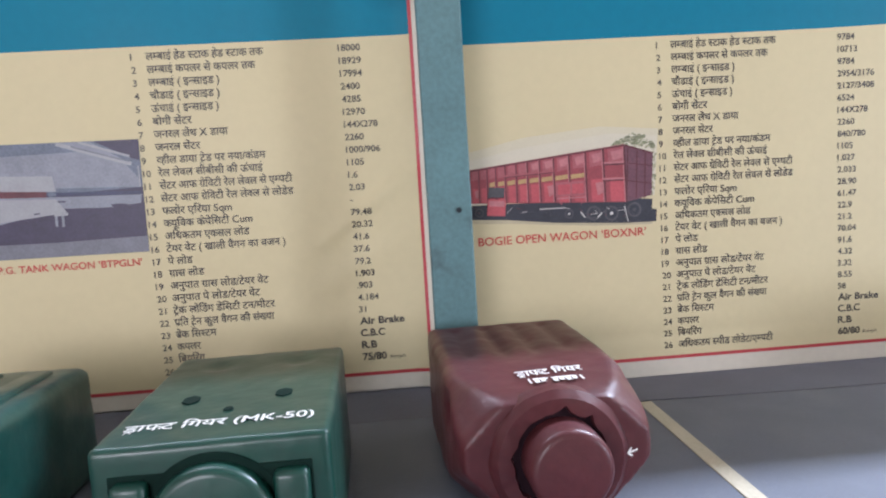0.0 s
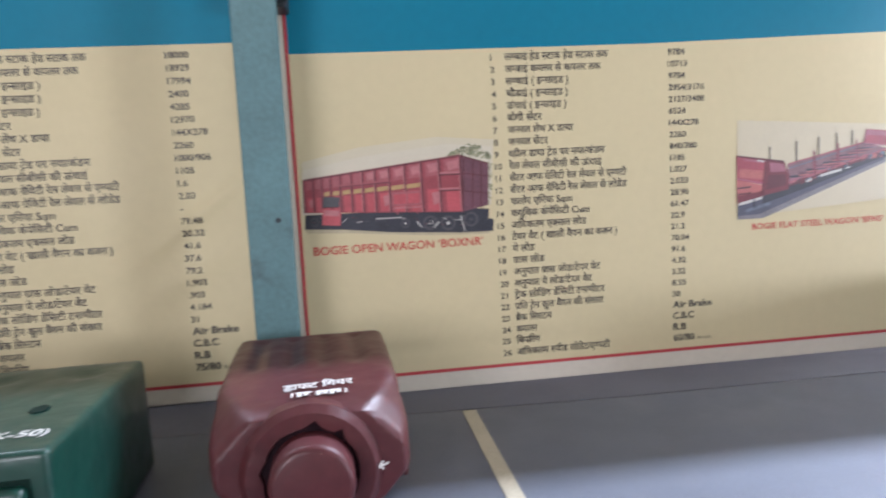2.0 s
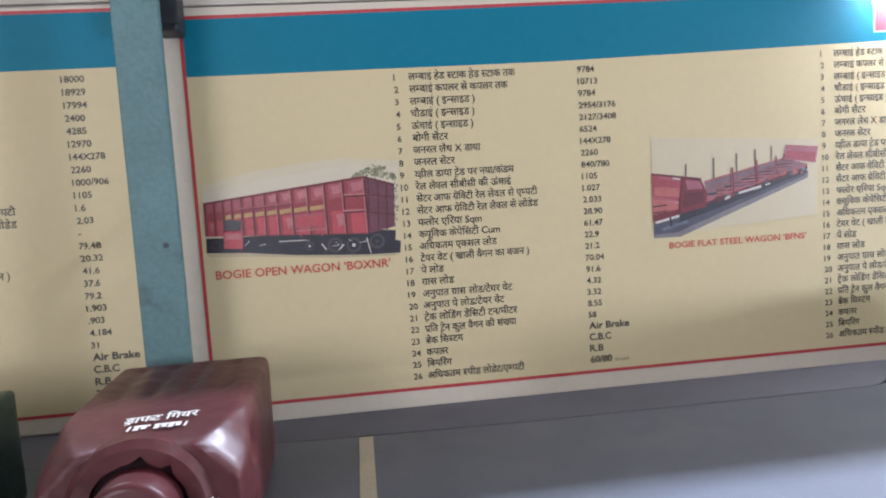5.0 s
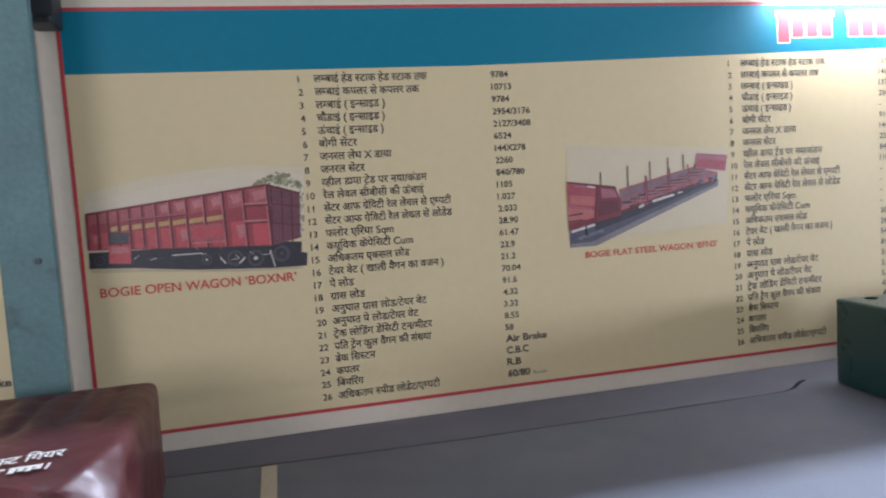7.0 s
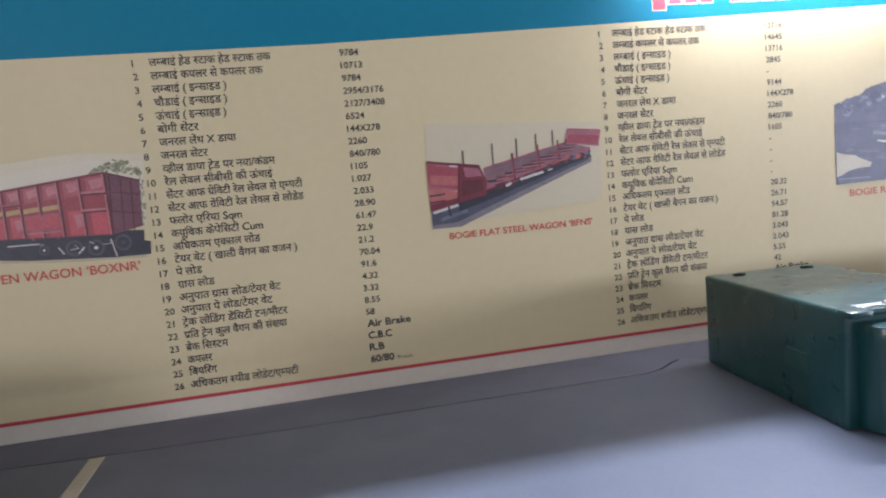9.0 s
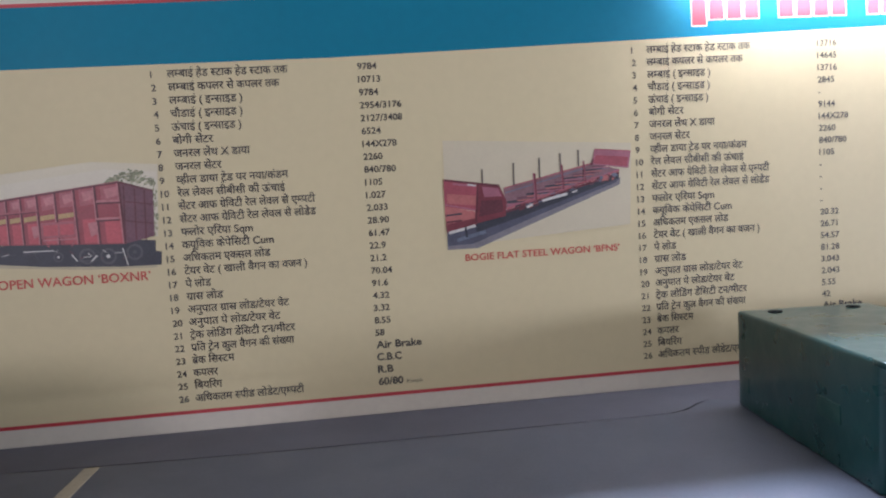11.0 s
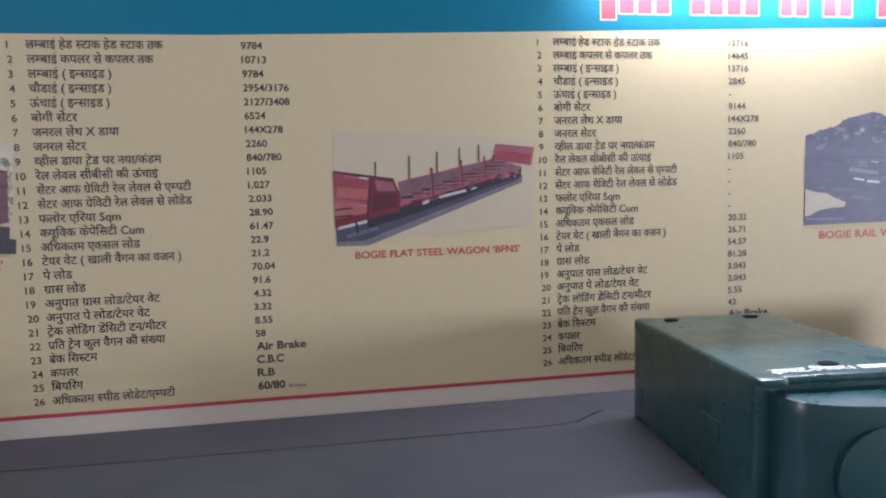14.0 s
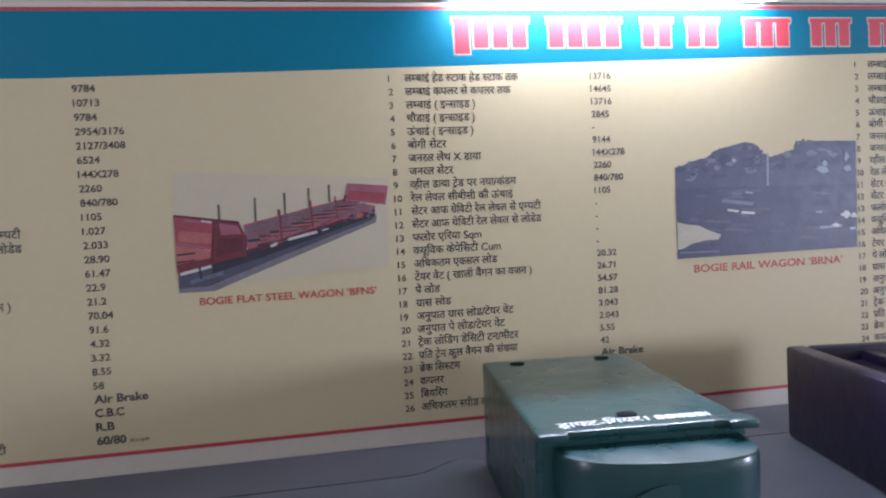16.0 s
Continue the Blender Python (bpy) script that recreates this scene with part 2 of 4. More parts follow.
slab("wall_north", (X0 - 0.2, X1 + 0.2, Y1, Y1 + 0.2, 0, TOP), ROOM, "plain pale plastered wall behind the display wall", "wall")
# wall out of view; its opening is put where the added fill stands
bm = bmesh.new()
for a, b, c, d in ((X0 - 0.2, -2.25, 0, TOP), (-0.75, X1 + 0.2, 0, TOP), (-2.25, -0.75, 0, 1.0), (-2.25, -0.75, 2.5, TOP)):
    box(bm, a, b, Y0 - 0.2, Y0, c, d)
tagged(link("wall_south", bm, ROOM), "plain pale plastered wall, its one opening added for the fill light", "wall", kind="structure")
# unseen top at 2.33 set so it shades the tables' back half
slab("wall_display", (X0, X1, FACE + 0.012, FACE + 0.06, 0, 2.33), PALE, "pale painted display wall behind the vinyl banners", "wall")

# thin cover battens above the banners
slab("trim", (0.13, 3.62, FACE - 0.006, FACE + 0.011, 1.806, 1.85), PALE, "pale painted wooden batten along the top of the banner", "trim", bevel=0.002)
slab("trim", (-1.6, 0.09, FACE - 0.004, FACE + 0.011, 1.822, 1.86), PALE, "pale painted wooden batten above the banner", "trim", bevel=0.002)

# ---- banners ----
def warp(x, z):
    """How far the vinyl stands off its flat plane towards the room."""
    d = 0.0020 * noise.noise(Vector((x * 1.3, z * 1.6, 3.0))) + 0.0012 * noise.noise(Vector((x * 3.1, z * 2.3, 8.0)))
    # a lying fold along the foot of the long banner
    if 0.13 < x < 1.5:
        d += -0.0042 * math.exp(-((z - 0.884 - 0.006 * (x - 0.2)) / 0.016) ** 2) * max(0.0, 1 - (x - 0.13) / 1.3)
    # slanting creases and a loose edge on the short banner
    if x < 0.12:
        d += 0.0090 * math.exp(-((z - 1.275 - 0.71 * (x + 0.04)) / 0.020) ** 2) * math.exp(-((x + 0.03) / 0.14) ** 2)
        d += 0.0050 * math.exp(-((z - 1.10 - 0.55 * (x + 0.12)) / 0.03) ** 2) * math.exp(-((x + 0.05) / 0.12) ** 2)
        d += 0.006 * math.exp(-((x - 0.09) / 0.03) ** 2) * (1 + math.sin(z * 9.0))
    return d


def on_sheet(x, z, lift=0.0):
    return (x, FACE - lift - warp(x, z), z)


def sheet(bm, x0, x1, z0, z1, lift, step=0.012, back=0.0):
    """A piece of vinyl that follows the waves; z0 and z1 are numbers or functions of x."""
    f0, f1 = (z if callable(z) else (lambda x, z=z: z) for z in (z0, z1))
    nx = max(1, round((x1 - x0) / step))
    nz = max(1, round(abs(f1(x0) - f0(x0)) / step))
    rows = []
    for i in range(nx + 1):
        x = x0 + (x1 - x0) * i / nx
        rows.append([bm.verts.new(on_sheet(x, f0(x) + (f1(x) - f0(x)) * j / nz, lift)) for j in range(nz + 1)])
    faces = [bm.faces.new((rows[i][j], rows[i + 1][j], rows[i + 1][j + 1], rows[i][j + 1])) for i in range(nx) for j in range(nz)]
    if back:
        edge = bmesh.ops.extrude_face_region(bm, geom=faces)
        for v in edge["geom"]:
            if isinstance(v, bmesh.types.BMVert):
                v.co.y += back
    return bm


LINES = ["लम्बाई हेड स्टाक हेड स्टाक तक", "लम्बाई कपलर से कपलर तक", "लम्बाई ( इन्साइड )", "चौडाई ( इन्साइड )", "ऊंचाई ( इन्साइड )", "बोगी सेंटर", "जनरल लेंथ X डाया",
         "जनरल सेंटर", "व्हील डाया ट्रेड पर नया/कंडम", "रेल लेवल सीबीसी की ऊंचाई", "सेंटर आफ ग्रेविटी रेल लेवल से एम्पटी", "सेंटर आफ ग्रेविटी रेल लेवल से लोडेड", "फ्लोर एरिया Sqm",
         "क्यूविक केपेसिटी Cum", "अधिकतम एक्सल लोड", "टेयर वेट ( खाली वैगन का वजन )", "पे लोड", "ग्रास लोड", "अनुपात ग्रास लोड/टेयर वेट", "अनुपात पे लोड/टेयर वेट",
         "ट्रेक लोडिंग डेंसिटी टन/मीटर", "प्रति ट्रेन कुल वैगन की संख्या", "ब्रेक सिस्टम", "कपलर", "बियरिंग", "अधिकतम स्पीड लोडेट/एम्पटी"]
WIDTHS = [262, 242, 158, 156, 151, 88, 166, 101, 246, 237, 302, 302, 158, 202, 193, 273, 57, 81, 226, 204, 235, 231, 94, 55, 62, 245]
COMMON = ["Air Brake", "C.B.C", "R.B"]
TANK = "18000 18929 17994 2400 4285 12970 144X278 2260 1000/906 1105 1.6 2.03 - 79.48 20.32 41.6 37.6 79.2 1.903 .903 4.184 31".split() + COMMON + ["75/80"]
OPEN_WAGON = "9784 10713 9784 2954/3176 2127/3408 6524 144X278 2260 840/780 1105 1.027 2.033 28.90 61.47 22.9 21.2 70.04 91.6 4.32 3.32 8.55 58".split() + COMMON + ["60/80"]
FLAT_WAGON = "13716 14645 13716 2845 - 9144 144X278 2260 840/780 1105 - - - - 20.32 26.71 54.57 81.28 3.043 2.043 5.55 42".split() + COMMON[:1]


def visual(text):
    """Devanagari in the order in which the marks stand, for a plain left-to-right setter: the short i goes before its cluster."""
    out = []
    for c in text:
        if c == "\u093f":
            k = len(out) - 1
            while k >= 2 and out[k - 1] == "\u094d":
                k -= 2
            out.insert(k, c)
        else:
            out.append(c)
    return "".join(out)


WIDE = {"Air Brake": 0.111, "C.B.C": 0.060, "R.B": 0.038, "60/80": 0.060, "75/80": 0.060}


def table_of_data(banner, x_no, x_text, x_value, z_top, pitch, values, lean=0.0):
    for i, line in enumerate(LINES):
        z = z_top - pitch * i - 0.008

        def at(x0):
            return lambda u, v, d=0.0: on_sheet(x0 + u + lean * (z_top - z), z + v, 0.0018 + d)
        writing("row_number", str(i + 1), at(x_no + 0.002), 0.0150, None, INK, banner, bold=0.0003)
        writing("row_text", visual(line), at(x_text), 0.0175, WIDTHS[i] * 0.00104, INK, banner, bold=0.0004)
        if i < len(values):
            big = i >= 22
            writing("row_value", values[i], at(x_value), 0.0172 if big else 0.0150, WIDE.get(values[i]), INK, banner, bold=0.0007 if big else 0.0004)
            if i == 25:
                writing("row_value", "Kmph", at(x_value + 0.069), 0.0085, 0.038, INK, banner)


def flat_bm(art, place, lift):
    """Printed picture: shapes (points, ink number, layer) as a flat mesh on the vinyl."""
    bm = bmesh.new()
    for pts, ink, layer in art:
        vs = [bm.verts.new((*place(*p), 0.0)) for p in pts]
        try:
            f = bm.faces.new(vs)
        except ValueError:
            continue
        f.material_index = ink
        f.normal_update()
        if f.normal.z < 0:
            f.normal_flip()
        for v in vs:
            v.co.z = layer
    bmesh.ops.triangulate(bm, faces=bm.faces[:])
    for _ in range(3):
        long_edges = [e for e in bm.edges if e.calc_length() > 0.05]
        if long_edges:
            bmesh.ops.subdivide_edges(bm, edges=long_edges, cuts=1)
            bmesh.ops.triangulate(bm, faces=[f for f in bm.faces if len(f.verts) > 3])
    for v in bm.verts:
        v.co = on_sheet(v.co.x, v.co.y, lift + 0.00035 * v.co.z)
    return bm


def picture(name, art, place, inks, banner, label):
    bm = flat_bm(art, place, 0.0016)
    me = bpy.data.meshes.new(name)
    bm.to_mesh(me)
    bm.free()
    for m in inks:
        me.materials.append(m)
    ob = new(name, me)
    ob.parent = banner
    ob["label"] = label
    return ob


def quad(x0, y0, x1, y1, ink, layer):
    return ([(x0, y0), (x1, y0), (x1, y1), (x0, y1)], ink, layer)


def bar(x0, y0, x1, y1, w, ink, layer):
    """A straight stroke of width w."""
    dx, dy = x1 - x0, y1 - y0
    k = w / 2 / math.hypot(dx, dy)
    ox, oy = -dy * k, dx * k
    return ([(x0 + ox, y0 + oy), (x1 + ox, y1 + oy), (x1 - ox, y1 - oy), (x0 - ox, y0 - oy)], ink, layer)


def blot(x, y, rx, ry, ink, layer, seed, n=18, rough=0.35):
    rng = random.Random(seed)
    return ([(x + rx * (1 - rough * rng.random()) * math.cos(6.2832 * i / n), y + ry * (1 - rough * rng.random()) * math.sin(6.2832 * i / n)) for i in range(n)], ink, layer)


def ink(name, colour, vary=0.18, scale=25):
    return mat(name, colour, 0.45, vary=vary, scale=scale, fine=160, bump=0)


SKY = ink("print_pale_sky", (0.565, 0.500, 0.352), 0.03)
WAGON_RED = ink("print_wagon_red", (0.47, 0.085, 0.10), 0.2)
WAGON_DULL = ink("print_dull_red", (0.36, 0.10, 0.115), 0.25)
WAGON_DEEP = ink("print_deep_red", (0.11, 0.025, 0.035), 0.3)
WAGON_PLUM = ink("print_plum", (0.15, 0.06, 0.08), 0.3)
BUFF = ink("print_buff", (0.46, 0.30, 0.13), 0.2)
PITCH = ink("print_black", (0.032, 0.033, 0.045), 0.3)
NAVY = ink("print_navy", (0.044, 0.049, 0.098), 0.3)
SLATE = ink("print_slate", (0.13, 0.15, 0.20), 0.3)
MIST = ink("print_mist", (0.27, 0.31, 0.36), 0.2)
CHALK = ink("print_chalk", (0.58, 0.56, 0.52), 0.15)
LEAF = ink("print_leaf_green", (0.20, 0.21, 0.12), 0.35, 60)
PINKISH = ink("print_pinkish", (0.42, 0.13, 0.12), 0.2)


def open_wagon(banner):
    def place(x, y):
        return 0.197 + 0.000482 * (x - 43) - 0.0000471 * (y - 556), 1.213 - 0.0000418 * (x - 43) - 0.000486 * (y - 556)

    inks = [WAGON_RED, WAGON_DULL, WAGON_DEEP, WAGON_PLUM, BUFF, PITCH, CHALK, LEAF, ink("print_pale_leaf", (0.36, 0.34, 0.22), 0.25, 60), ink("print_light_red", (0.46, 0.17, 0.18), 0.2),
            ink("print_iron_grey", (0.075, 0.072, 0.080), 0.25), ink("print_dust", (0.47, 0.40, 0.26), 0.15), ink("print_mid_red", (0.30, 0.058, 0.07), 0.2), ink("print_thin_haze", (0.60, 0.54, 0.39), 0.04), ink("print_haze", (0.61, 0.555, 0.43), 0.04)]
    RED_, DULL, DEEP, PLUM_, BUFF_, BLACK, PALE_, LEAF_, LEAF2, LIGHT, IRON, DUST, MID, HAZE, HAZE2 = range(15)
    top = lambda x: 306 - (x - 31) * 0.196
    foot = lambda x: 470 - (x - 40) * 0.034
    down = lambda x, f: top(x) + (foot(x) - top(x)) * f
    art = [([(22, 215), (300, 130), (700, 60), (1005, 60), (1010, 400), (30, 480)], HAZE, 0), ([(26, 255), (320, 175), (760, 92), (1000, 96), (1006, 400), (30, 480)], HAZE2, 0.1)]
    for k in range(150):
        rng = random.Random(k)
        u = rng.random()
        art.append(blot(770 + 225 * u, 150 - 62 * math.sin(3.0 * u) * rng.random() ** 0.6 + 14 * rng.random(), 7 + 10 * rng.random(), 6 + 8 * rng.random(), LEAF2 if k % 3 == 0 else LEAF_, 0.2 * (k % 4), k, 9, 0.6))
    for k in range(44):
        rng = random.Random(k + 300)
        art.append(blot(984 + 22 * rng.random(), 180 + 220 * rng.random(), 5 + 7 * rng.random(), 6 + 9 * rng.random(), LEAF2 if k % 2 else LEAF_, 0.2 * (k % 4), 40 + k, 9, 0.6))
    art.append(([(40, 540), (250, 536), (520, 545), (870, 535), (1000, 525), (1010, 550), (700, 566), (300, 566), (60, 572)], DUST, 0.5))
    art.append(([(45, 480), (240, 466), (870, 420), (1000, 420), (1000, 470), (1028, 474), (1028, 536), (860, 548), (500, 556), (240, 548), (48, 552)], BLACK, 1))
    art.append(([(31, top(31)), (825, top(825)), (862, 440), (42, foot(42))], MID, 2))
    art.append(([(825, top(825)), (985, 186), (995, 400), (862, 440)], PLUM_, 2))
    # bays between the upright ribs, wider towards the near end: dull above, bright below, shaded beside the rib
    xs = [33, 78, 120, 164, 212, 268, 325, 388, 460, 540, 625, 718, 828]
    lean = lambda x: 12 + (x - 33) * 0.028
    for a, b in zip(xs, xs[1:]):
        w = b - a

        def at(x, f):
            return x + lean(x) * f, down(x, f)
        art.append(([at(a + w * 0.22, 0.03), at(b - 2, 0.03), at(b - 2, 0.30), at(a + w * 0.22, 0.32)], DULL, 3))
        art.append(([at(a + w * 0.22, 0.30), at(b - 2, 0.30), at(b - 2, 0.52), at(a + w * 0.22, 0.50)], MID, 3))
        art.append(([at(a + w * 0.26, 0.55), at(b - 2, 0.55), at(b - 2, 0.97), at(a + w * 0.26, 0.97)], RED_, 3))
        art.append(([at(a + w * 0.5, 0.62), at(b - 5, 0.60), at(b - 5, 0.80), at(a + w * 0.6, 0.86)], LIGHT if a in (33, 120, 388, 625) else RED_, 4))
        art.append(([at(a + w * 0.35, 0.08), at(b - 6, 0.06), at(b - 6, 0.20), at(a + w * 0.45, 0.24)], LIGHT if a > 300 else DULL, 4))
    for i, x in enumerate(xs):
        w = 4.5 + i * 0.55
        art.append(bar(x, top(x), x + lean(x), foot(x) - 2, w, DEEP, 5))
        art.append(bar(x - w * 0.7, top(x) + 2, x + lean(x) - w * 0.7, foot(x) - 4, w * 0.55, LIGHT if i > 5 else DULL, 6))
    art.append(bar(31, top(31), 828, top(828), 8, DEEP, 7))
    art.append(bar(31, top(31) - 4, 828, top(828) - 4, 2.5, DULL, 8))
    art.append(bar(828, 150, 985, 186, 9, DEEP, 7))
    for a, b in zip(xs[2:10], xs[3:11]):
        ya, yb = 372 - (a - 120) * 0.128, 372 - (b - 120) * 0.128
        art.append(([(a + 18, ya - 10), (b + 6, yb - 12), (b + 6, yb + 10), (a + 18, ya + 12)], BUFF_, 4.5))
    art.append(bar(210, 326, 470, 292, 8, DULL, 7))
    art.append(bar(210, 333, 470, 299, 4, DEEP, 7))
    for y in (240, 322):
        art.append(bar(728, y + 4, 834, y - 4, 10, LIGHT, 7))
        art.append(bar(728, y + 13, 836, y + 5, 8, DEEP, 7))
    for x in (850, 900, 945):
        art.append(bar(x, 165 + (x - 850) * 0.2, x + 12, 418, 7, DEEP, 4))
    for y in (240, 330):
        art.append(bar(850, y, 990, y + 10, 6, DEEP, 4))
    # brake panel, door, steps and running gear
    art.append(quad(134, 384, 216, 436, IRON, 7))
    art.append(bar(134, 438, 216, 434, 6, DEEP, 8))
    art.append(quad(132, 446, 226, 528, RED_, 7))
    art.append(quad(140, 452, 218, 480, LIGHT, 8))
    art.append(([(480, 350), (636, 336), (640, 412), (484, 424)], DULL, 7))
    art.append(([(492, 362), (556, 356), (558, 406), (494, 412)], RED_, 8))
    art.append(([(566, 355), (628, 349), (630, 400), (568, 405)], RED_, 8))
    art.append(bar(490, 432, 640, 420, 7, LIGHT, 8))
    art.append(bar(492, 432, 520, 462, 5, DULL, 8))
    art.append(bar(640, 420, 620, 456, 5, DULL, 8))
    art.append(bar(404, 488, 540, 478, 5, PALE_, 8))
    for x, y in ((690, 502), (905, 478), (92, 515), (785, 500), (560, 508)):
        r = 40 if x > 600 else 24
        art.append(blot(x, y, r, r, IRON, 5.5, int(x), 24, 0.06))
        art.append(blot(x, y, r * 0.72, r * 0.72, BLACK, 6, int(x) + 1, 24, 0.06))
        art.append(blot(x, y, r * 0.25, r * 0.25, PALE_ if x in (785, 560) else IRON, 6.5, int(x) + 2, 12, 0.2))
    for x in (620, 735):
        art.append(bar(x, 496, x + (26 if x < 700 else -26), 526, 6, PALE_, 8))
    art.append(bar(640, 526, 715, 522, 5, IRON, 8))
    art.append(bar(850, 460, 876, 540, 5, PALE_, 8))
    for k in range(40):
        rng = random.Random(k + 700)
        x = 60 + 900 * rng.random()
        art.append(bar(x, 482 - 0.02 * x + 50 * rng.random(), x + 10 + 30 * rng.random(), 482 - 0.02 * x + 50 * rng.random(), 2.5, (IRON, BLACK, DEEP, IRON, PALE_)[k % 5], 6.8))
    picture("photo", art, place, inks, banner, "printed photo of a red open goods wagon")


def flat_wagon(banner):
    def place(x, y):
        return 1.344 + 0.000554 * (x - 84) - 0.0000226 * (y - 564), 1.170 - 0.0000431 * (x - 84) - 0.000511 * (y - 564)

    inks = [SKY, ink("print_muted_red", (0.32, 0.065, 0.085), 0.25), WAGON_DULL, WAGON_DEEP, WAGON_PLUM, BUFF, PITCH, CHALK, PINKISH, SLATE, ink("print_shadow_blue", (0.075, 0.077, 0.108), 0.25), ink("print_deck", (0.21, 0.11, 0.125), 0.3),
            ink("print_rose", (0.34, 0.12, 0.16), 0.2), ink("print_maroon", (0.17, 0.03, 0.042), 0.25), ink("print_olive_iron", (0.12, 0.10, 0.085), 0.2), ink("print_soft_shadow", (0.19, 0.175, 0.19), 0.2)]
    BACK, RED_, DULL, DEEP, PLUM_, BUFF_, BLACK, PALE_, PINK_, GREY, SHADE, DECK, ROSE, MAR, IRON, SOFT = range(16)
    art = [([(70, 50), (918, 36), (915, 430), (84, 556)], BACK, 0)]
    # ground shadow, fading off to its lower edge
    art.append(([(84, 455), (330, 400), (640, 280), (820, 200), (868, 205), (866, 238), (220, 556), (86, 566)], SOFT, 1))
    art.append(([(84, 440), (330, 385), (640, 270), (820, 195), (866, 205), (850, 228), (480, 400), (200, 535), (86, 548)], SHADE, 1.5))
    art.append(([(205, 425), (345, 375), (640, 262), (860, 178), (862, 208), (640, 305), (420, 400), (215, 480)], BLACK, 1.8))
    # deck between the headboards: rails, cross members and gaps
    art.append(([(335, 268), (381, 250), (497, 215), (592, 182), (735, 140), (860, 165), (640, 262), (350, 372)], DECK, 2))
    for k in range(10):
        a = k / 9
        x, y = 352 + 385 * a, 335 - 178 * a
        w = 130 - 45 * a
        art.append(bar(x, y, x + w, y - 20 + 8 * a, 11 - 6 * a, PLUM_ if k % 2 else BLACK, 3))
        art.append(bar(x + 4, y + 12 - 7 * a, x + w, y - 8 + 6 * a, 7 - 3.5 * a, PINK_ if k % 3 else ROSE, 3.3))
        art.append(bar(x + 20, y + 22 - 12 * a, x + w - 10, y + 4, 4 - 2 * a, GREY if k % 2 else DEEP, 3.6))
    art.append(bar(350, 366, 862, 170, 12, DULL, 4))
    art.append(bar(350, 360, 862, 166, 4, ROSE, 4.4))
    art.append(bar(350, 380, 862, 182, 10, DEEP, 4))
    art.append(bar(338, 268, 738, 140, 6, DULL, 4))
    art.append(bar(345, 290, 700, 165, 5, GREY, 2.5))
    for x0, y0, x1, y1, w in ((510, 325, 625, 288, 12), (440, 358, 466, 342, 11), (92, 486, 210, 448, 13), (645, 282, 670, 272, 6)):
        art.append(bar(x0, y0, x1, y1, w, PALE_, 5))
    art.append(bar(128, 520, 255, 476, 16, GREY, 3))
    art.append(bar(165, 455, 172, 505, 9, BLACK, 6))
    # near headboard and the end of the deck in front of it
    art.append(([(74, 358), (215, 383), (215, 440), (80, 470)], PINK_, 3))
    art.append(([(78, 445), (212, 412), (212, 450), (82, 485)], MAR, 3.4))
    for y in (388, 420):
        art.append(bar(78, y + 16, 150, y + 4, 8, BLACK if y < 400 else DEEP, 4))
    art.append(([(70, 235), (225, 250), (215, 380), (75, 360)], RED_, 4))
    art.append(([(86, 300), (214, 306), (212, 352), (86, 346)], PINK_, 4.4))
    art.append(bar(76, 352, 214, 374, 7, ROSE, 4.6))
    art.append(([(222, 246), (318, 256), (350, 330), (345, 400), (205, 440)], MAR, 5))
    art.append(([(240, 262), (312, 268), (328, 306), (250, 312)], ROSE, 6))
    art.append(([(236, 330), (330, 322), (334, 380), (226, 405)], DEEP, 6))
    art.append(bar(72, 236, 318, 256, 10, DEEP, 6))
    art.append(bar(110, 252, 212, 262, 9, ROSE, 6))
    art.append(bar(176, 254, 214, 258, 7, PALE_, 6.4))
    art.append(bar(222, 250, 212, 436, 8, DEEP, 6.6))
    # stanchions
    for x, y0, y1 in ((241, 180, 245), (381, 146, 250), (497, 120, 215), (592, 96, 180), (674, 78, 155)):
        art.append(bar(x, y0, x + 2, y1, 7, IRON, 5))
    for x, y0, y1, w in ((474, 194, 330, 12), (598, 150, 270, 10), (698, 128, 230, 7)):
        art.append(bar(x, y0, x + 8, y1, w, MAR, 6))
        art.append(bar(x - w * 0.3, y0, x + 8 - w * 0.3, y1, w * 0.35, ROSE, 6.4))
    # far headboard and bogie
    art.append(([(748, 70), (916, 74), (905, 158), (735, 145)], ROSE, 4))
    art.append(([(755, 100), (905, 104), (898, 150), (742, 140)], RED_, 4.4))
    art.append(bar(750, 72, 914, 76, 6, DULL, 5))
    art.append(bar(742, 120, 735, 150, 8, DEEP, 5))
    for k in range(46):
        rng = random.Random(k + 200)
        a = rng.random()
        x, y = 250 + 560 * a, 425 - 232 * a + 34 * (rng.random() - 0.5)
        art.append(bar(x, y, x + 30 - 14 * a, y - 12 + 6 * rng.random(), 3 + 6 * rng.random() * (1 - a), (DEEP, PLUM_, MAR, BLACK, PINK_, GREY)[k % 6], 4.5 + 0.4 * (k % 2)))
    for k in range(16):
        rng = random.Random(k + 77)
        a = rng.random()
        art.append(blot(760 + 100 * a, 222 - 26 * a + 22 * (rng.random() - 0.5), 7 + 9 * rng.random(), 6 + 7 * rng.random(), (PLUM_, GREY, DEEP, PINK_)[k % 4], 5 + 0.3 * (k % 3), k + 7, 10, 0.4))
    picture("photo", art, place, inks, banner, "printed photo of a red flat wagon with posts")


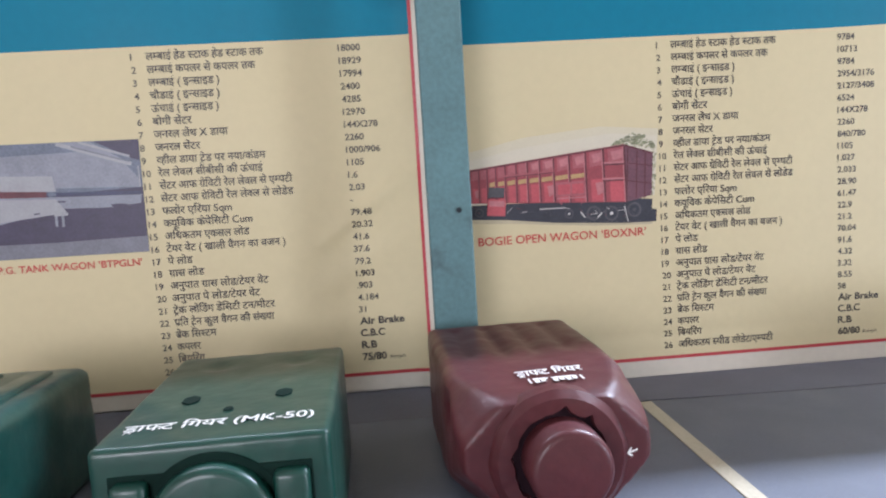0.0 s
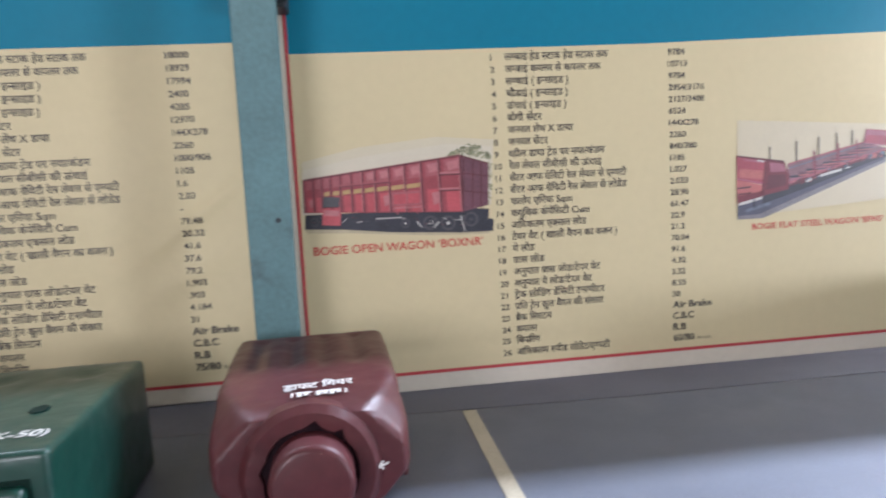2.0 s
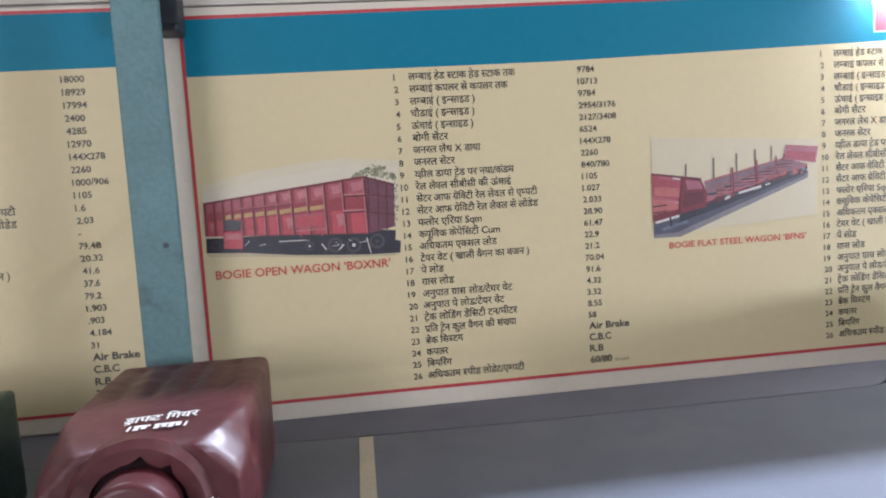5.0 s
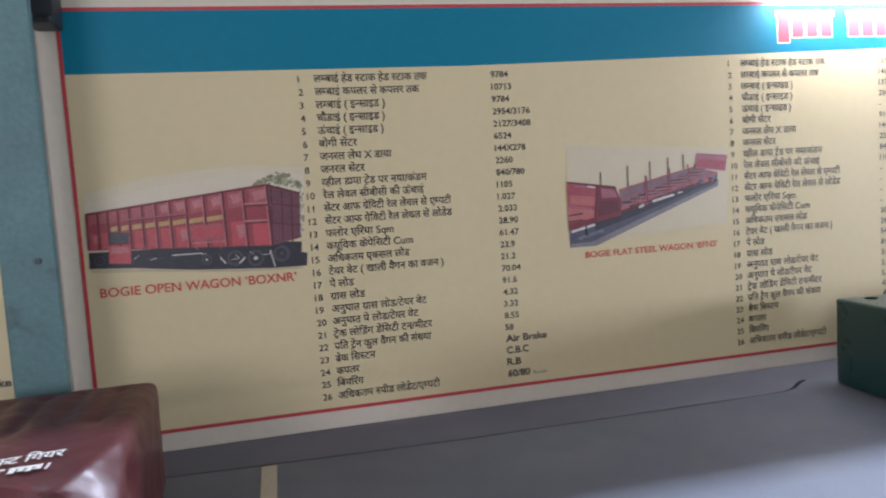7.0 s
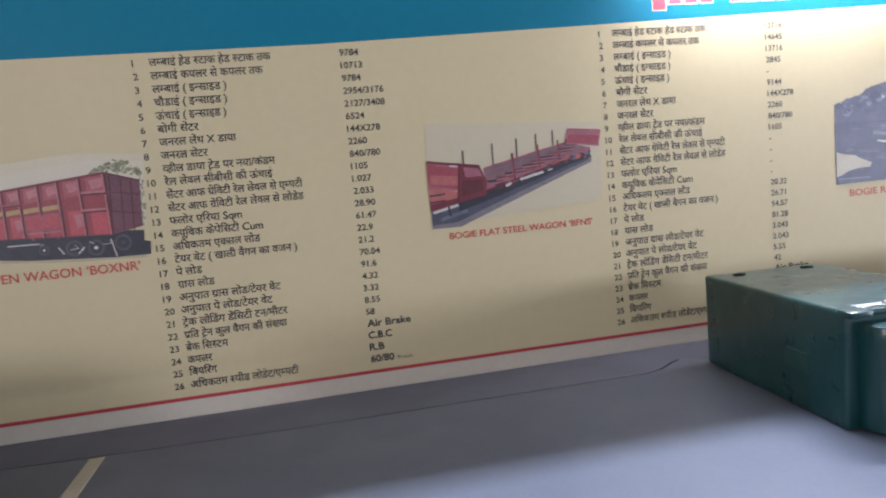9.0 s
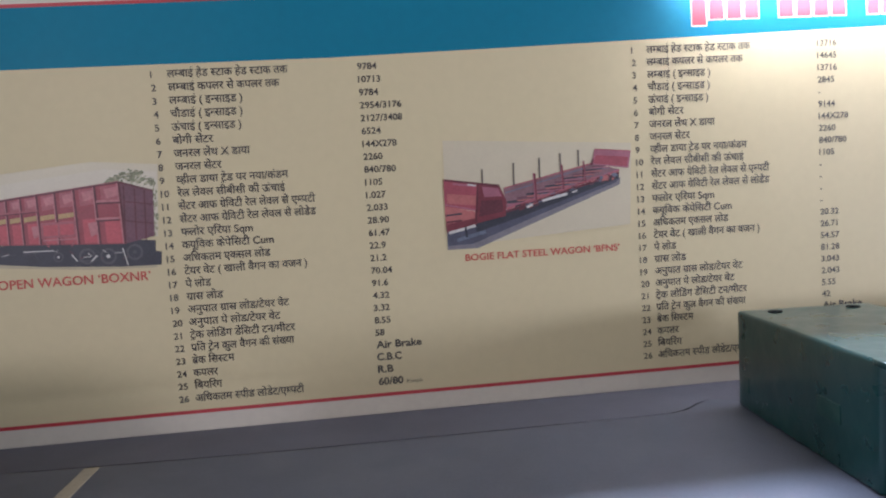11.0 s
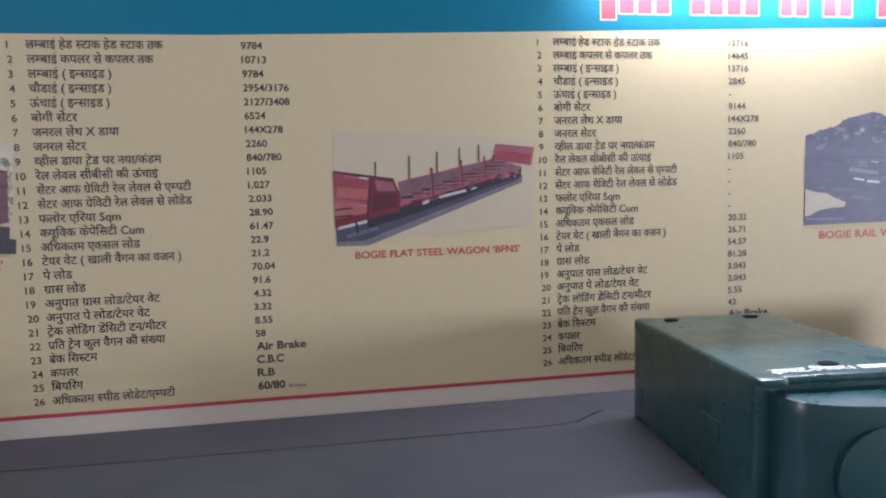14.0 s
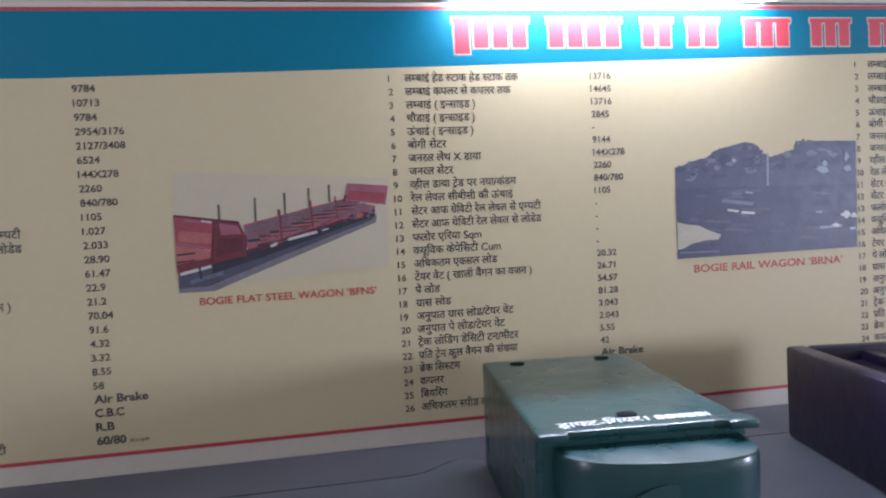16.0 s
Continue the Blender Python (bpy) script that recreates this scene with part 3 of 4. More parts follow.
def rail_wagon(banner):
    def place(x, y):
        return 2.530 + 0.000595 * (x - 51) - 0.0000174 * (y - 621), 1.172 - 0.000036 * (x - 51) - 0.000549 * (y - 621)

    inks = [NAVY, SLATE, MIST, CHALK, CREAM, ink("print_dusk_blue", (0.062, 0.068, 0.118), 0.3), ink("print_dusk_slate", (0.078, 0.085, 0.130), 0.3), ink("print_pale_ground", (0.44, 0.40, 0.29), 0.15)]
    skyline = [(42, 205), (78, 200), (120, 176), (160, 168), (206, 141), (262, 108), (318, 94), (361, 78), (405, 84), (430, 98), (446, 134), (480, 150), (517, 140), (560, 124), (594, 107), (605, 66), (700, 62), (899, 54)]
    art = [(skyline + [(907, 559), (51, 618)], 5, 0), ([(42, 300), (903, 260), (907, 559), (51, 618)], 0, 1)]
    for k in range(150):
        rng = random.Random(k + 5)
        x = 65 + 810 * rng.random()
        top = next(b[1] + (a[1] - b[1]) * (b[0] - x) / (b[0] - a[0]) for a, b in zip(skyline, skyline[1:]) if x <= b[0])
        art.append(blot(x, max(285 - 0.14 * x - 135 * rng.random(), top + 10), 16 + 22 * rng.random(), 10 + 14 * rng.random(), (5, 0, 5, 6, 0, 5, 1)[k % 7], 1 + 0.5 * (k % 5), k, 14, 0.5))
    for k in range(60):
        rng = random.Random(k + 400)
        x, y = 70 + 800 * rng.random(), 320 + 240 * rng.random()
        art.append(blot(x, y - 0.05 * x, 30 + 60 * rng.random(), 5 + 9 * rng.random(), (5, 0, 6, 0)[k % 4], 2 + 0.5 * (k % 4), k + 31, 14, 0.5))
    # pale ground in the lower corner
    art.append(([(49, 450), (95, 462), (150, 466), (196, 488), (250, 506), (239, 528), (170, 534), (117, 548), (80, 570), (51, 578)], 7, 4))
    art.append(bar(469, 125, 469, 275, 9, 2, 5))
    for x0, y0, x1, y1, w, c in ((255, 350, 400, 362, 16, 1), (280, 392, 332, 398, 9, 3), (345, 402, 408, 405, 11, 3), (365, 310, 398, 312, 8, 2), (720, 468, 830, 458, 12, 2), (700, 396, 732, 394, 8, 2), (60, 590, 240, 582, 7, 1), (300, 315, 350, 318, 6, 1)):
        art.append(bar(x0, y0, x1, y1, w, c, 5))
    for x, y, rx, ry in ((735, 195, 42, 20), (745, 168, 14, 18), (858, 185, 26, 20), (852, 130, 14, 30), (850, 405, 30, 22), (888, 408, 18, 16), (800, 456, 26, 12), (312, 165, 14, 10), (880, 470, 20, 8)):
        art.append(blot(x, y, rx, ry, 2 if y < 400 else 3, 5, int(x + y), 14, 0.5))
    picture("photo", art, place, inks, banner, "dark bluish printed photo of a rail wagon among trees")


def tank_wagon(banner):
    def place(x, y):
        return -0.581 + 0.000432 * (x - 795) - 0.000045 * (y - 645), 1.190 - 0.00003 * (x - 795) - 0.000447 * (y - 645)

    inks = [NAVY, SLATE, ink("print_dull_flank", (0.235, 0.245, 0.285), 0.2), ink("print_pale_flank", (0.33, 0.328, 0.345), 0.12), WAGON_DEEP, ink("print_plum_dark", (0.05, 0.04, 0.075), 0.25), ink("print_road_grey", (0.17, 0.17, 0.2), 0.2)]
    art = [([(-420, 115), (735, 50), (795, 645), (-380, 720)], 1, 0)]
    art.append(([(-420, 420), (760, 300), (795, 645), (-380, 720)], 5, 1))
    art.append(([(-400, 640), (300, 600), (790, 560), (795, 645), (-380, 720)], 6, 2))
    # the tank's pale flank, red band and walkway
    art.append(([(-420, 120), (480, 68), (640, 150), (735, 250), (752, 300), (-420, 335)], 2, 2))
    art.append(([(-420, 115), (300, 80), (420, 120), (-420, 190)], 1, 3))
    art.append(([(-420, 260), (280, 250), (300, 330), (-420, 345)], 3, 3))
    art.append(([(-420, 338), (250, 332), (250, 362), (-420, 382)], 4, 4))
    art.append(bar(250, 346, 752, 330, 18, 0, 4))
    art.append(([(-420, 382), (340, 358), (755, 340), (752, 385), (600, 410), (340, 420), (0, 510), (-420, 560)], 2, 4))
    art.append(([(-420, 390), (300, 370), (360, 440), (0, 500), (-420, 552)], 3, 5))
    art.append(bar(300, 82, 700, 180, 20, 3, 5))
    art.append(bar(420, 72, 690, 140, 12, 3, 5))
    art.append(bar(380, 95, 690, 168, 7, 6, 6))
    art.append(bar(735, 190, 748, 300, 9, 3, 5))
    art.append(([(500, 66), (735, 50), (742, 160), (700, 150)], 5, 4))
    for x in (300, 335):
        art.append(bar(x, 450, x + 5, 515, 14, 2, 6))
    art.append(bar(290, 455, 365, 448, 12, 3, 6))
    art.append(blot(280, 345, 26, 16, 1, 6, 4, 12))
    art.append(bar(312, 384, 352, 382, 8, 5, 6))
    art.append(bar(185, 450, 215, 446, 7, 5, 6))
    art.append(blot(640, 400, 60, 14, 5, 5, 9, 14))
    picture("photo", art, place, inks, banner, "printed photo of a pale tank wagon with red band")


def banner_sheet(label, x0, x1, zt, panels, foot=TABLE - 0.003, rule=0.828):
    b = thing("banner", label, "banner", group="vinyl banners on the wall")
    part("sheet", sheet(bmesh.new(), x0, x1, foot, zt, 0.0, back=0.0012), VINYL, b, "white glossy vinyl sheet with a narrow margin", smooth=True)
    left, right, blue_foot, blue_top = panels
    part("cream_field", sheet(bmesh.new(), left, right, rule, blue_foot, 0.0007), CREAM, b, "cream yellow printed field", smooth=True)
    part("blue_band", sheet(bmesh.new(), left, right, blue_foot, blue_top, 0.0008), BLUE, b, "deep turquoise blue printed heading band", smooth=True)
    return b


short_banner = banner_sheet("cream and blue vinyl banner listing tank wagon data", -1.5, 0.102, 1.815, (-1.47, 0.077, 1.671, 1.800), 0.804, 0.848)
long_foot = lambda x: 1.640 if x < 1.1 else 1.640 + 0.019 * (x - 1.1)
long_top = lambda x: 1.774 + 0.006 * x
long_banner = banner_sheet("long cream and blue vinyl banner listing goods wagon data", 0.142, 3.5, 1.803, (0.188, 3.47, long_foot, long_top))
for b, x0, x1, top_fn, rule in ((short_banner, -1.47, 0.077, lambda x: 1.800, 0.848), (long_banner, 0.188, 3.47, long_top, 0.828)):
    part("border_line", sheet(bmesh.new(), x0 - 0.006, x1 + 0.006, rule - 0.006, rule + 0.0025, 0.0012, step=0.02), RED, b, "thin red printed border line", smooth=True)
    part("border_line", sheet(bmesh.new(), x0 - 0.006, x1 + 0.006, top_fn, lambda x, f=top_fn: f(x) + 0.008, 0.0012, step=0.02), RED, b, smooth=True)
    for xs in (x0 - 0.006, x1 - 0.002):
        part("border_line", sheet(bmesh.new(), xs, xs + 0.008, rule + 0.0025, lambda x, f=top_fn: f(x), 0.0013, step=0.02), RED, b, smooth=True)

tank_wagon(short_banner)
open_wagon(long_banner)
flat_wagon(long_banner)
rail_wagon(long_banner)
for b, text, x, z, w, h in ((short_banner, "L.P.G. TANK WAGON ‘BTPGLN’", -0.952, 1.158, 0.352, 0.0165), (long_banner, "BOGIE OPEN WAGON ‘BOXNR’", 0.216, 1.148, 0.430, 0.0205),
                            (long_banner, "BOGIE FLAT STEEL WAGON ‘BFNS’", 1.387, 1.139, 0.390, 0.016), (long_banner, "BOGIE RAIL WAGON ‘BRNA’", 2.574, 1.137, 0.422, 0.019)):
    writing("caption", text, lambda u, v, d=0.0, x=x, z=z: on_sheet(x + u, z + v, 0.0018 + d), h, w, CAPTION, b, "red printed caption", bold=0.0004)
table_of_data(short_banner, -0.582, -0.545, -0.097, 1.648, 0.0303, TANK, 0.009)
table_of_data(long_banner, 0.683, 0.722, 1.156, 1.618, 0.03036, OPEN_WAGON)
table_of_data(long_banner, 1.827, 1.867, 2.318, 1.630, 0.0306, FLAT_WAGON)
table_of_data(long_banner, 3.045, 3.085, 0, 1.650, 0.0312, [])

# heading words, too washed out to be read: plain bars with their head stroke
for i, (x, w) in enumerate(((1.985, 0.185), (2.215, 0.19), (2.455, 0.085), (2.575, 0.09), (2.73, 0.135), (2.92, 0.12), (3.09, 0.13), (3.26, 0.12))):
    bm = bmesh.new()
    sheet(bm, x, x + w, 1.757, 1.768, 0.0020, step=0.02)
    n = max(2, round(w / 0.044))
    for k in range(n):
        u, step = x + k * w / n, w / n
        sheet(bm, u + 0.004, u + step - 0.006, 1.698 if (i, k) != (0, 0) else 1.684, 1.757, 0.0020, step=0.02)
    rim = bmesh.new()
    sheet(rim, x - 0.003, x + w + 0.003, 1.754, 1.771, 0.0015, step=0.02)
    for k in range(n):
        u, step = x + k * w / n, w / n
        sheet(rim, u + 0.001, u + step - 0.003, 1.695 if (i, k) != (0, 0) else 1.681, 1.757, 0.0014, step=0.02)
    part("heading_outline", rim, VINYL, long_banner, "white outline round the heading letters")
    part("heading_word", bm, PINK, long_banner, "pinkish red heading lettering")

# ---- post in front of the wall, with its bracket ----
post = thing("post", "teal grey painted upright post with scuffed paint", "post", (0.134, 1.59, 0))
part("shaft", solid(-0.049, 0.049, -0.045, -0.020, TABLE - 0.001, 2.3, bevel=0.004), POST, post, "scuffed teal grey paint")
for z in (1.80, 1.25):
    part("screw", rod(bmesh.new(), (0.02, -0.049, z), "y", 0.006, 0.004, 16), SCREW, post, "dull screw head")
bracket = thing("bracket", "dark grey plastic bracket fixed beside the post", "bracket", (0.2, 1.68, 1.73))
part("bracket_body", solid(-0.055, 0.0, -0.045, 0.04, 0.0, 0.16, bevel=0.006), DARK, bracket)
part("bracket_lip", solid(-0.045, 0.006, -0.052, -0.045, 0.012, 0.15, bevel=0.002), DARK, bracket)

# ---- tables ----
def cover_edge(x):
    """How far behind the table's middle the cover ends."""
    return 0.505 + 0.011 * min(max((0.55 - x) / 0.2, -2.0), 1.0) + 0.003 * noise.noise(Vector((x * 2.2, 0.4, 0)))


def curl(x):
    """Where the cover's back edge is pushed up into a curl."""
    return math.exp(-((x - 1.925) / 0.065) ** 2)


def display_table(x0, x1, label):
    t = thing("display_table", label, "table", ((x0 + x1) / 2, 1.03, 0), group="display tables in a row")
    h = (x1 - x0) / 2
    part("tabletop", solid(-h, h, -0.48, 0.455, TABLE - 0.035, TABLE - 0.003, bevel=0.003), DARK, t, "dark board under the cover")
    bm = bmesh.new()
    nx, rows = max(2, round(2 * h / 0.04)), []
    for i in range(nx + 1):
        u = -h + 2 * h * i / nx
        x = u + (x0 + x1) / 2
        crease = curl(x)
        edge = cover_edge(x) + 0.058 * crease
        row = []
        for v in (-0.485, -0.40, -0.2, 0.0, 0.2, 0.34, 0.42, 0.47, 1.0):
            y = min(v, edge) if v < 1 else edge
            lift = 0.0012 + 0.0008 * noise.noise(Vector((x * 3, v * 3, 1))) + (0.0035 * crease + 0.0010) * max(0.0, (y - 0.36) / 0.15) ** 2
            row.append(bm.verts.new((u, y, TABLE - 0.002 + lift)))
        rows.append(row)
    faces = [bm.faces.new((a, c, d, b)) for r0, r1 in zip(rows, rows[1:]) for a, b, c, d in zip(r0, r0[1:], r1, r1[1:])]
    for v in bmesh.ops.extrude_face_region(bm, geom=faces)["geom"]:
        if isinstance(v, bmesh.types.BMVert):
            v.co.z -= 0.0018
    part("cover", bm, REXINE, t, "slate grey rexine cover, its back edge slightly curled", smooth=True)
    for sx in (-1, 1):
        for y in (-0.42, 0.44):
            part("leg", solid(sx * (h - 0.06) - 0.025, sx * (h - 0.06) + 0.025, y - 0.025, y + 0.025, 0, TABLE - 0.035, bevel=0.003), DARK, t)
    return t


display_table(-1.75, 0.5405, "display table covered in slate grey rexine")
display_table(0.5685, 3.6, "long display table covered in slate grey rexine")
tagged(link("joint_strip", solid(0.539, 0.570, 0.56, 1.527, TABLE - 0.03, TABLE + 0.0012, bevel=0.0006), STRIP), "cream coloured strip closing the joint between tables", "strip")


def ledge(x0, x1, top, gap, slope=0.0):
    """A cloth covered board along the wall's foot, its front following the cover's edge."""
    t = thing("ledge", "grey cloth covered ledge along the display wall", "ledge", ((x0 + x1) / 2, 1.63, 0), group="ledges along the display wall")
    h = (x1 - x0) / 2
    part("ledge_board", solid(-h, h, -0.020, 0.096, TABLE - 0.04, top - slope - 0.005, bevel=0.002), DARK, t, "dark wooden board of the ledge")
    bm = bmesh.new()
    n = max(2, round(2 * h / 0.03))
    rings = []
    for i in range(n + 1):
        u = -h + 2 * h * i / n
        x = u + (x0 + x1) / 2
        y = cover_edge(x) - 0.6 + gap + (0.058 + 0.010) * curl(x)
        low = top - slope
        rings.append([(u, y, low - 0.0008), (u, y + 0.002, low), (u, 0.096, top), (u, 0.096, top - 0.0025), (u, y + 0.002, low - 0.0025)])
    part("ledge_cover", loft(bm, rings), LEDGE, t, "grey cloth cover of the ledge", smooth=True)
    return t


ledge(-1.75, 0.13, TABLE + 0.018, 0.004, 0.018)
ledge(0.132, 3.6, TABLE - 0.003, 0.015)

# ---- lit tube above the long banner ----
lamp = thing("tube_lamp", "lit white tube lamp fixed above the banner", "lamp", (2.38, FACE, 1.822))
shell = part("housing", solid(-0.43, 0.43, -0.03, 0.010, 0.0, 0.05, bevel=0.006), METAL, lamp, "white metal lamp housing")
part("tube", rod(bmesh.new(), (-0.40, -0.065, -0.012), "x", 0.016, 0.80, 20), TUBE, lamp, "glowing white tube", smooth=True)
for s in (-1, 1):
    part("socket", solid(s * 0.41 - 0.012, s * 0.41 + 0.012, -0.075, 0.0, -0.02, 0.03, bevel=0.004), METAL, shell)


# ---- draft gears on the tables ----
def casting(bm, x0, x1, y0, y1, z0, z1, bevel, lean=0.0):
    """A cast block with rounded edges, its flanks leaning in towards the top."""
    box(bm, x0, x1, y0, y1, z0, z1)
    for v in bm.verts:
        if v.co.z > (z0 + z1) / 2:
            v.co.x += lean if v.co.x < (x0 + x1) / 2 else -lean
    bmesh.ops.bevel(bm, geom=bm.edges[:], offset=bevel, segments=4, profile=0.5, affect="EDGES")
    return bm


def hole(name, x, y, z, rx, ry, parent, label="bolt hole in the top, its shade a dark disc", material=None, sides=20):
    """A bolt hole seen from above: a thin dark disc paints the shade inside it."""
    bm = bmesh.new()
    rod(bm, (0, 0, 0), "z", 1.0, 0.0016, sides)
    for v in bm.verts:
        v.co = Vector((x + v.co.x * rx, y + v.co.y * ry, z + v.co.z))
    return part(name, bm, material or HOLE, parent, label)


def on_top(x0, y0, z, slope=0.0, tilt=0.0):
    c, s = math.cos(radians(tilt)), math.sin(radians(tilt))
    return lambda u, v, d=0.0: (x0 + u * c - v * s, y0 + u * s + v * c, z + slope * v + 0.0013 + d)


def green_gear():
    g = thing("draft_gear", "green enamelled box shaped draft gear with white lettering", "draft gear", (-0.26, 1.15, TABLE), 1.5, group="draft gears on show")
    w, d, h, f = 0.158, 0.235, 0.217, 0.247
    bm = worn(casting(bmesh.new(), -w, w, -f, d, 0, h, 0.010, 0.003), 0.0014, 18.0, 0.014)
    # shallow dents in the top
    for v in bm.verts:
        if v.co.z > h - 0.02:
            v.co.z -= 0.006 * sum(math.exp(-((v.co.x - x) / 0.030) ** 2 - ((v.co.y - 0.15) / 0.028) ** 2) for x in (-0.068, 0.074))
    body = part("housing", bm, GREEN, g, "glossy green cast housing with shallow dents", smooth=True)
    # front: flat dark green shapes paint the hollow's shade round wedge and side plates
    part("recess", solid(-w + 0.026, w - 0.028, -f - 0.002, -f + 0.01, 0.02, 0.181, bevel=0.0015), GREEN_SHADE, body, "hollow round the wedge, its shade put on as dark green shapes")
    part("recess", rod(bmesh.new(), (0, -f - 0.003, 0.108), "y", 0.0945, 0.012, 48), GREEN_SHADE, body)
    part("wedge", rod(bmesh.new(), (0.0, -f - 0.030, 0.108), "y", 0.083, 0.04, 56, bevel=0.012), GREEN, g, "round friction wedge in the front", smooth=True)
    for x in (-0.103, 0.103):
        part("side_plate", solid(x - 0.0235, x + 0.0235, -f - 0.022, -f + 0.01, 0.03, 0.1745, bevel=0.010, segments=3), GREEN, g, smooth=True)
    for x in (-0.068, 0.074):
        hole("bolt_hole", x, -0.058, h + 0.0008, 0.014, 0.021, body, material=GREEN_SHADE, sides=6)
    hole("bolt_hole", 0.0, -0.118, h + 0.0008, 0.007, 0.009, body, "small hole in the top, its shade a dark disc", GREEN_SHADE, 8)
    writing("lettering", visual("ड्राफ्ट गियर (MK-50)"), on_top(-0.132, -0.185, h, 0.0), 0.026, 0.262, WHITE, body, "white hand painted lettering", bold=0.0004)
    return g


def dark_green_gear():
    g = thing("draft_gear", "dark green enamelled draft gear with rounded edges", "draft gear", (-0.768, 1.165, TABLE), -1.0, group="draft gears on show")
    body = part("housing", worn(casting(bmesh.new(), -0.165, 0.165, -0.24, 0.235, 0, 0.217, 0.022, 0.004)), BOTTLE, g, "dark green cast housing", smooth=True)
    for x in (-0.09, 0.0, 0.09):
        part("top_rib", solid(x - 0.022, x + 0.022, -0.15, 0.19, 0.21, 0.224, bevel=0.007, segments=3), BOTTLE, body, smooth=True)
    part("front_flange", solid(-0.16, 0.16, -0.262, -0.23, 0.012, 0.2, bevel=0.01, segments=3), BOTTLE, g, smooth=True)
    return g


def maroon_gear():
    g = thing("draft_gear", "maroon enamelled draft gear with round plunger", "draft gear", (0.221, 1.2, TABLE), 2.0, group="draft gears on show")

    def ring(y, w, z0, z1, cut_t, cut_b):
        """An eight-cornered section."""
        pts = [(-w + cut_b, z0), (w - cut_b, z0), (w, z0 + cut_b), (w, z1 - cut_t), (w - cut_t, z1), (-w + cut_t, z1), (-w, z1 - cut_t), (-w, z0 + cut_b)]
        return [(x, y, z) for x, z in pts]

    bm = loft(bmesh.new(), [ring(0.272, 0.146, 0.006, 0.219, 0.008, 0.010), ring(0.262, 0.150, 0.002, 0.223, 0.010, 0.014), ring(0.02, 0.152, 0.001, 0.221, 0.012, 0.02), ring(-0.07, 0.154, 0.002, 0.217, 0.016, 0.04),
                            ring(-0.115, 0.155, 0.003, 0.213, 0.030, 0.065), ring(-0.165, 0.153, 0.006, 0.209, 0.050, 0.085), ring(-0.205, 0.146, 0.012, 0.203, 0.062, 0.088)])
    bmesh.ops.bevel(bm, geom=[e for e in bm.edges if e.calc_face_angle(0) > 0.2], offset=0.009, segments=3, profile=0.5, affect="EDGES")
    worn(bm, 0.0018, 17.0, 0.012, 4)
    # shallow cast grooves along the rear of the top, and a hollow behind each front lug
    for v in bm.verts:
        if v.co.z > 0.19:
            along = min(1.0, max(0.0, (v.co.y + 0.01) / 0.05)) * min(1.0, max(0.0, (0.262 - v.co.y) / 0.03))
            v.co.z -= 0.0060 * along * sum(math.exp(-((v.co.x - x) / 0.013) ** 2) for x in (-0.095, -0.034, 0.027, 0.088))
        for x in (-0.15, 0.15):
            pull = math.exp(-((v.co.x - x) / 0.03) ** 2 - ((v.co.y + 0.085) / 0.035) ** 2 - ((v.co.z - 0.155) / 0.035) ** 2)
            v.co.x -= 0.014 * pull * (1 if x > 0 else -1)
    body = part("housing", bm, MAROON, g, "glossy maroon cast housing with grooved top", smooth=True)
    # collar with its broken lip, and the plunger in it
    zc = 0.113
    rng = random.Random(3)
    rings = [[], [], [], [], []]
    for k in range(48):
        a = radians(7.5 * k)
        ca, sa = math.cos(a), math.sin(a)
        chip = 0.013 * math.exp(-((math.degrees(a) - 84) / 5) ** 2) + 0.010 * math.exp(-((math.degrees(a) - 52) / 6) ** 2) + 0.005 * math.exp(-((math.degrees(a) - 172) / 7) ** 2) + 0.004 * math.exp(-((math.degrees(a) - 215) / 7) ** 2)
        inner = 0.0650 + chip + 0.0025 * rng.random()
        for ring_k, (r, y) in zip(rings, ((0.112 - 0.006 * sa, -0.180), (0.106, -0.207), (0.095, -0.219), (inner + 0.006, -0.218), (inner, -0.198))):
            ring_k.append((r * ca, y, zc + r * sa))
    part("collar", worn(loft(bmesh.new(), rings, cap=False), 0.002, 30.0, 0.012), MAROON, g, "thick cast collar with a chipped lip", smooth=True)
    # solid dark disc: the gap's shade is put into its colour
    part("bore", rod(bmesh.new(), (0, -0.2105, zc), "y", 0.086, 0.004, 40), MAROON_SHADE, g, "gap round the plunger, its shade a dark maroon disc")
    part("plunger", rod(bmesh.new(), (0.002, -0.276, zc + 0.004), "y", 0.0615, 0.085, 56, bevel=0.011), MAROON, g, "round maroon plunger", smooth=True)
    for x0, z0 in ((0.146, 0.06),):
        part("side_lug", solid(x0 - 0.006, x0 + 0.006, -0.14, 0.0, z0, z0 + 0.06, bevel=0.005, segments=3), MAROON, body, smooth=True)
    part("side_bolt", rod(bmesh.new(), (0.140, -0.14, 0.128), "x", 0.011, 0.011, 16), HOLE, body, "dark bolt in the flank")
    top = lambda y: float(np.interp(-y, (-0.02, 0.07, 0.115, 0.165), (0.221, 0.217, 0.213, 0.209))) + 0.002
    writing("lettering", visual("ड्राफ्ट गियर"), lambda u, v, d=0.0: (-0.040 + u, -0.118 + 1.35 * v + 0.06 * u, top(-0.118 + 1.35 * v + 0.06 * u) + 0.0012 + d), 0.017, 0.112, WHITE, body, "white hand painted lettering", bold=0.0004)
    # second line, not to be read: strokes under a head line, between brackets
    bm = bmesh.new()
    for x, wd in ((-0.018, 0.024), (0.012, 0.040)):
        box(bm, x, x + wd, -0.1365, -0.1315, top(-0.134) + 0.0008, top(-0.134) + 0.0017)
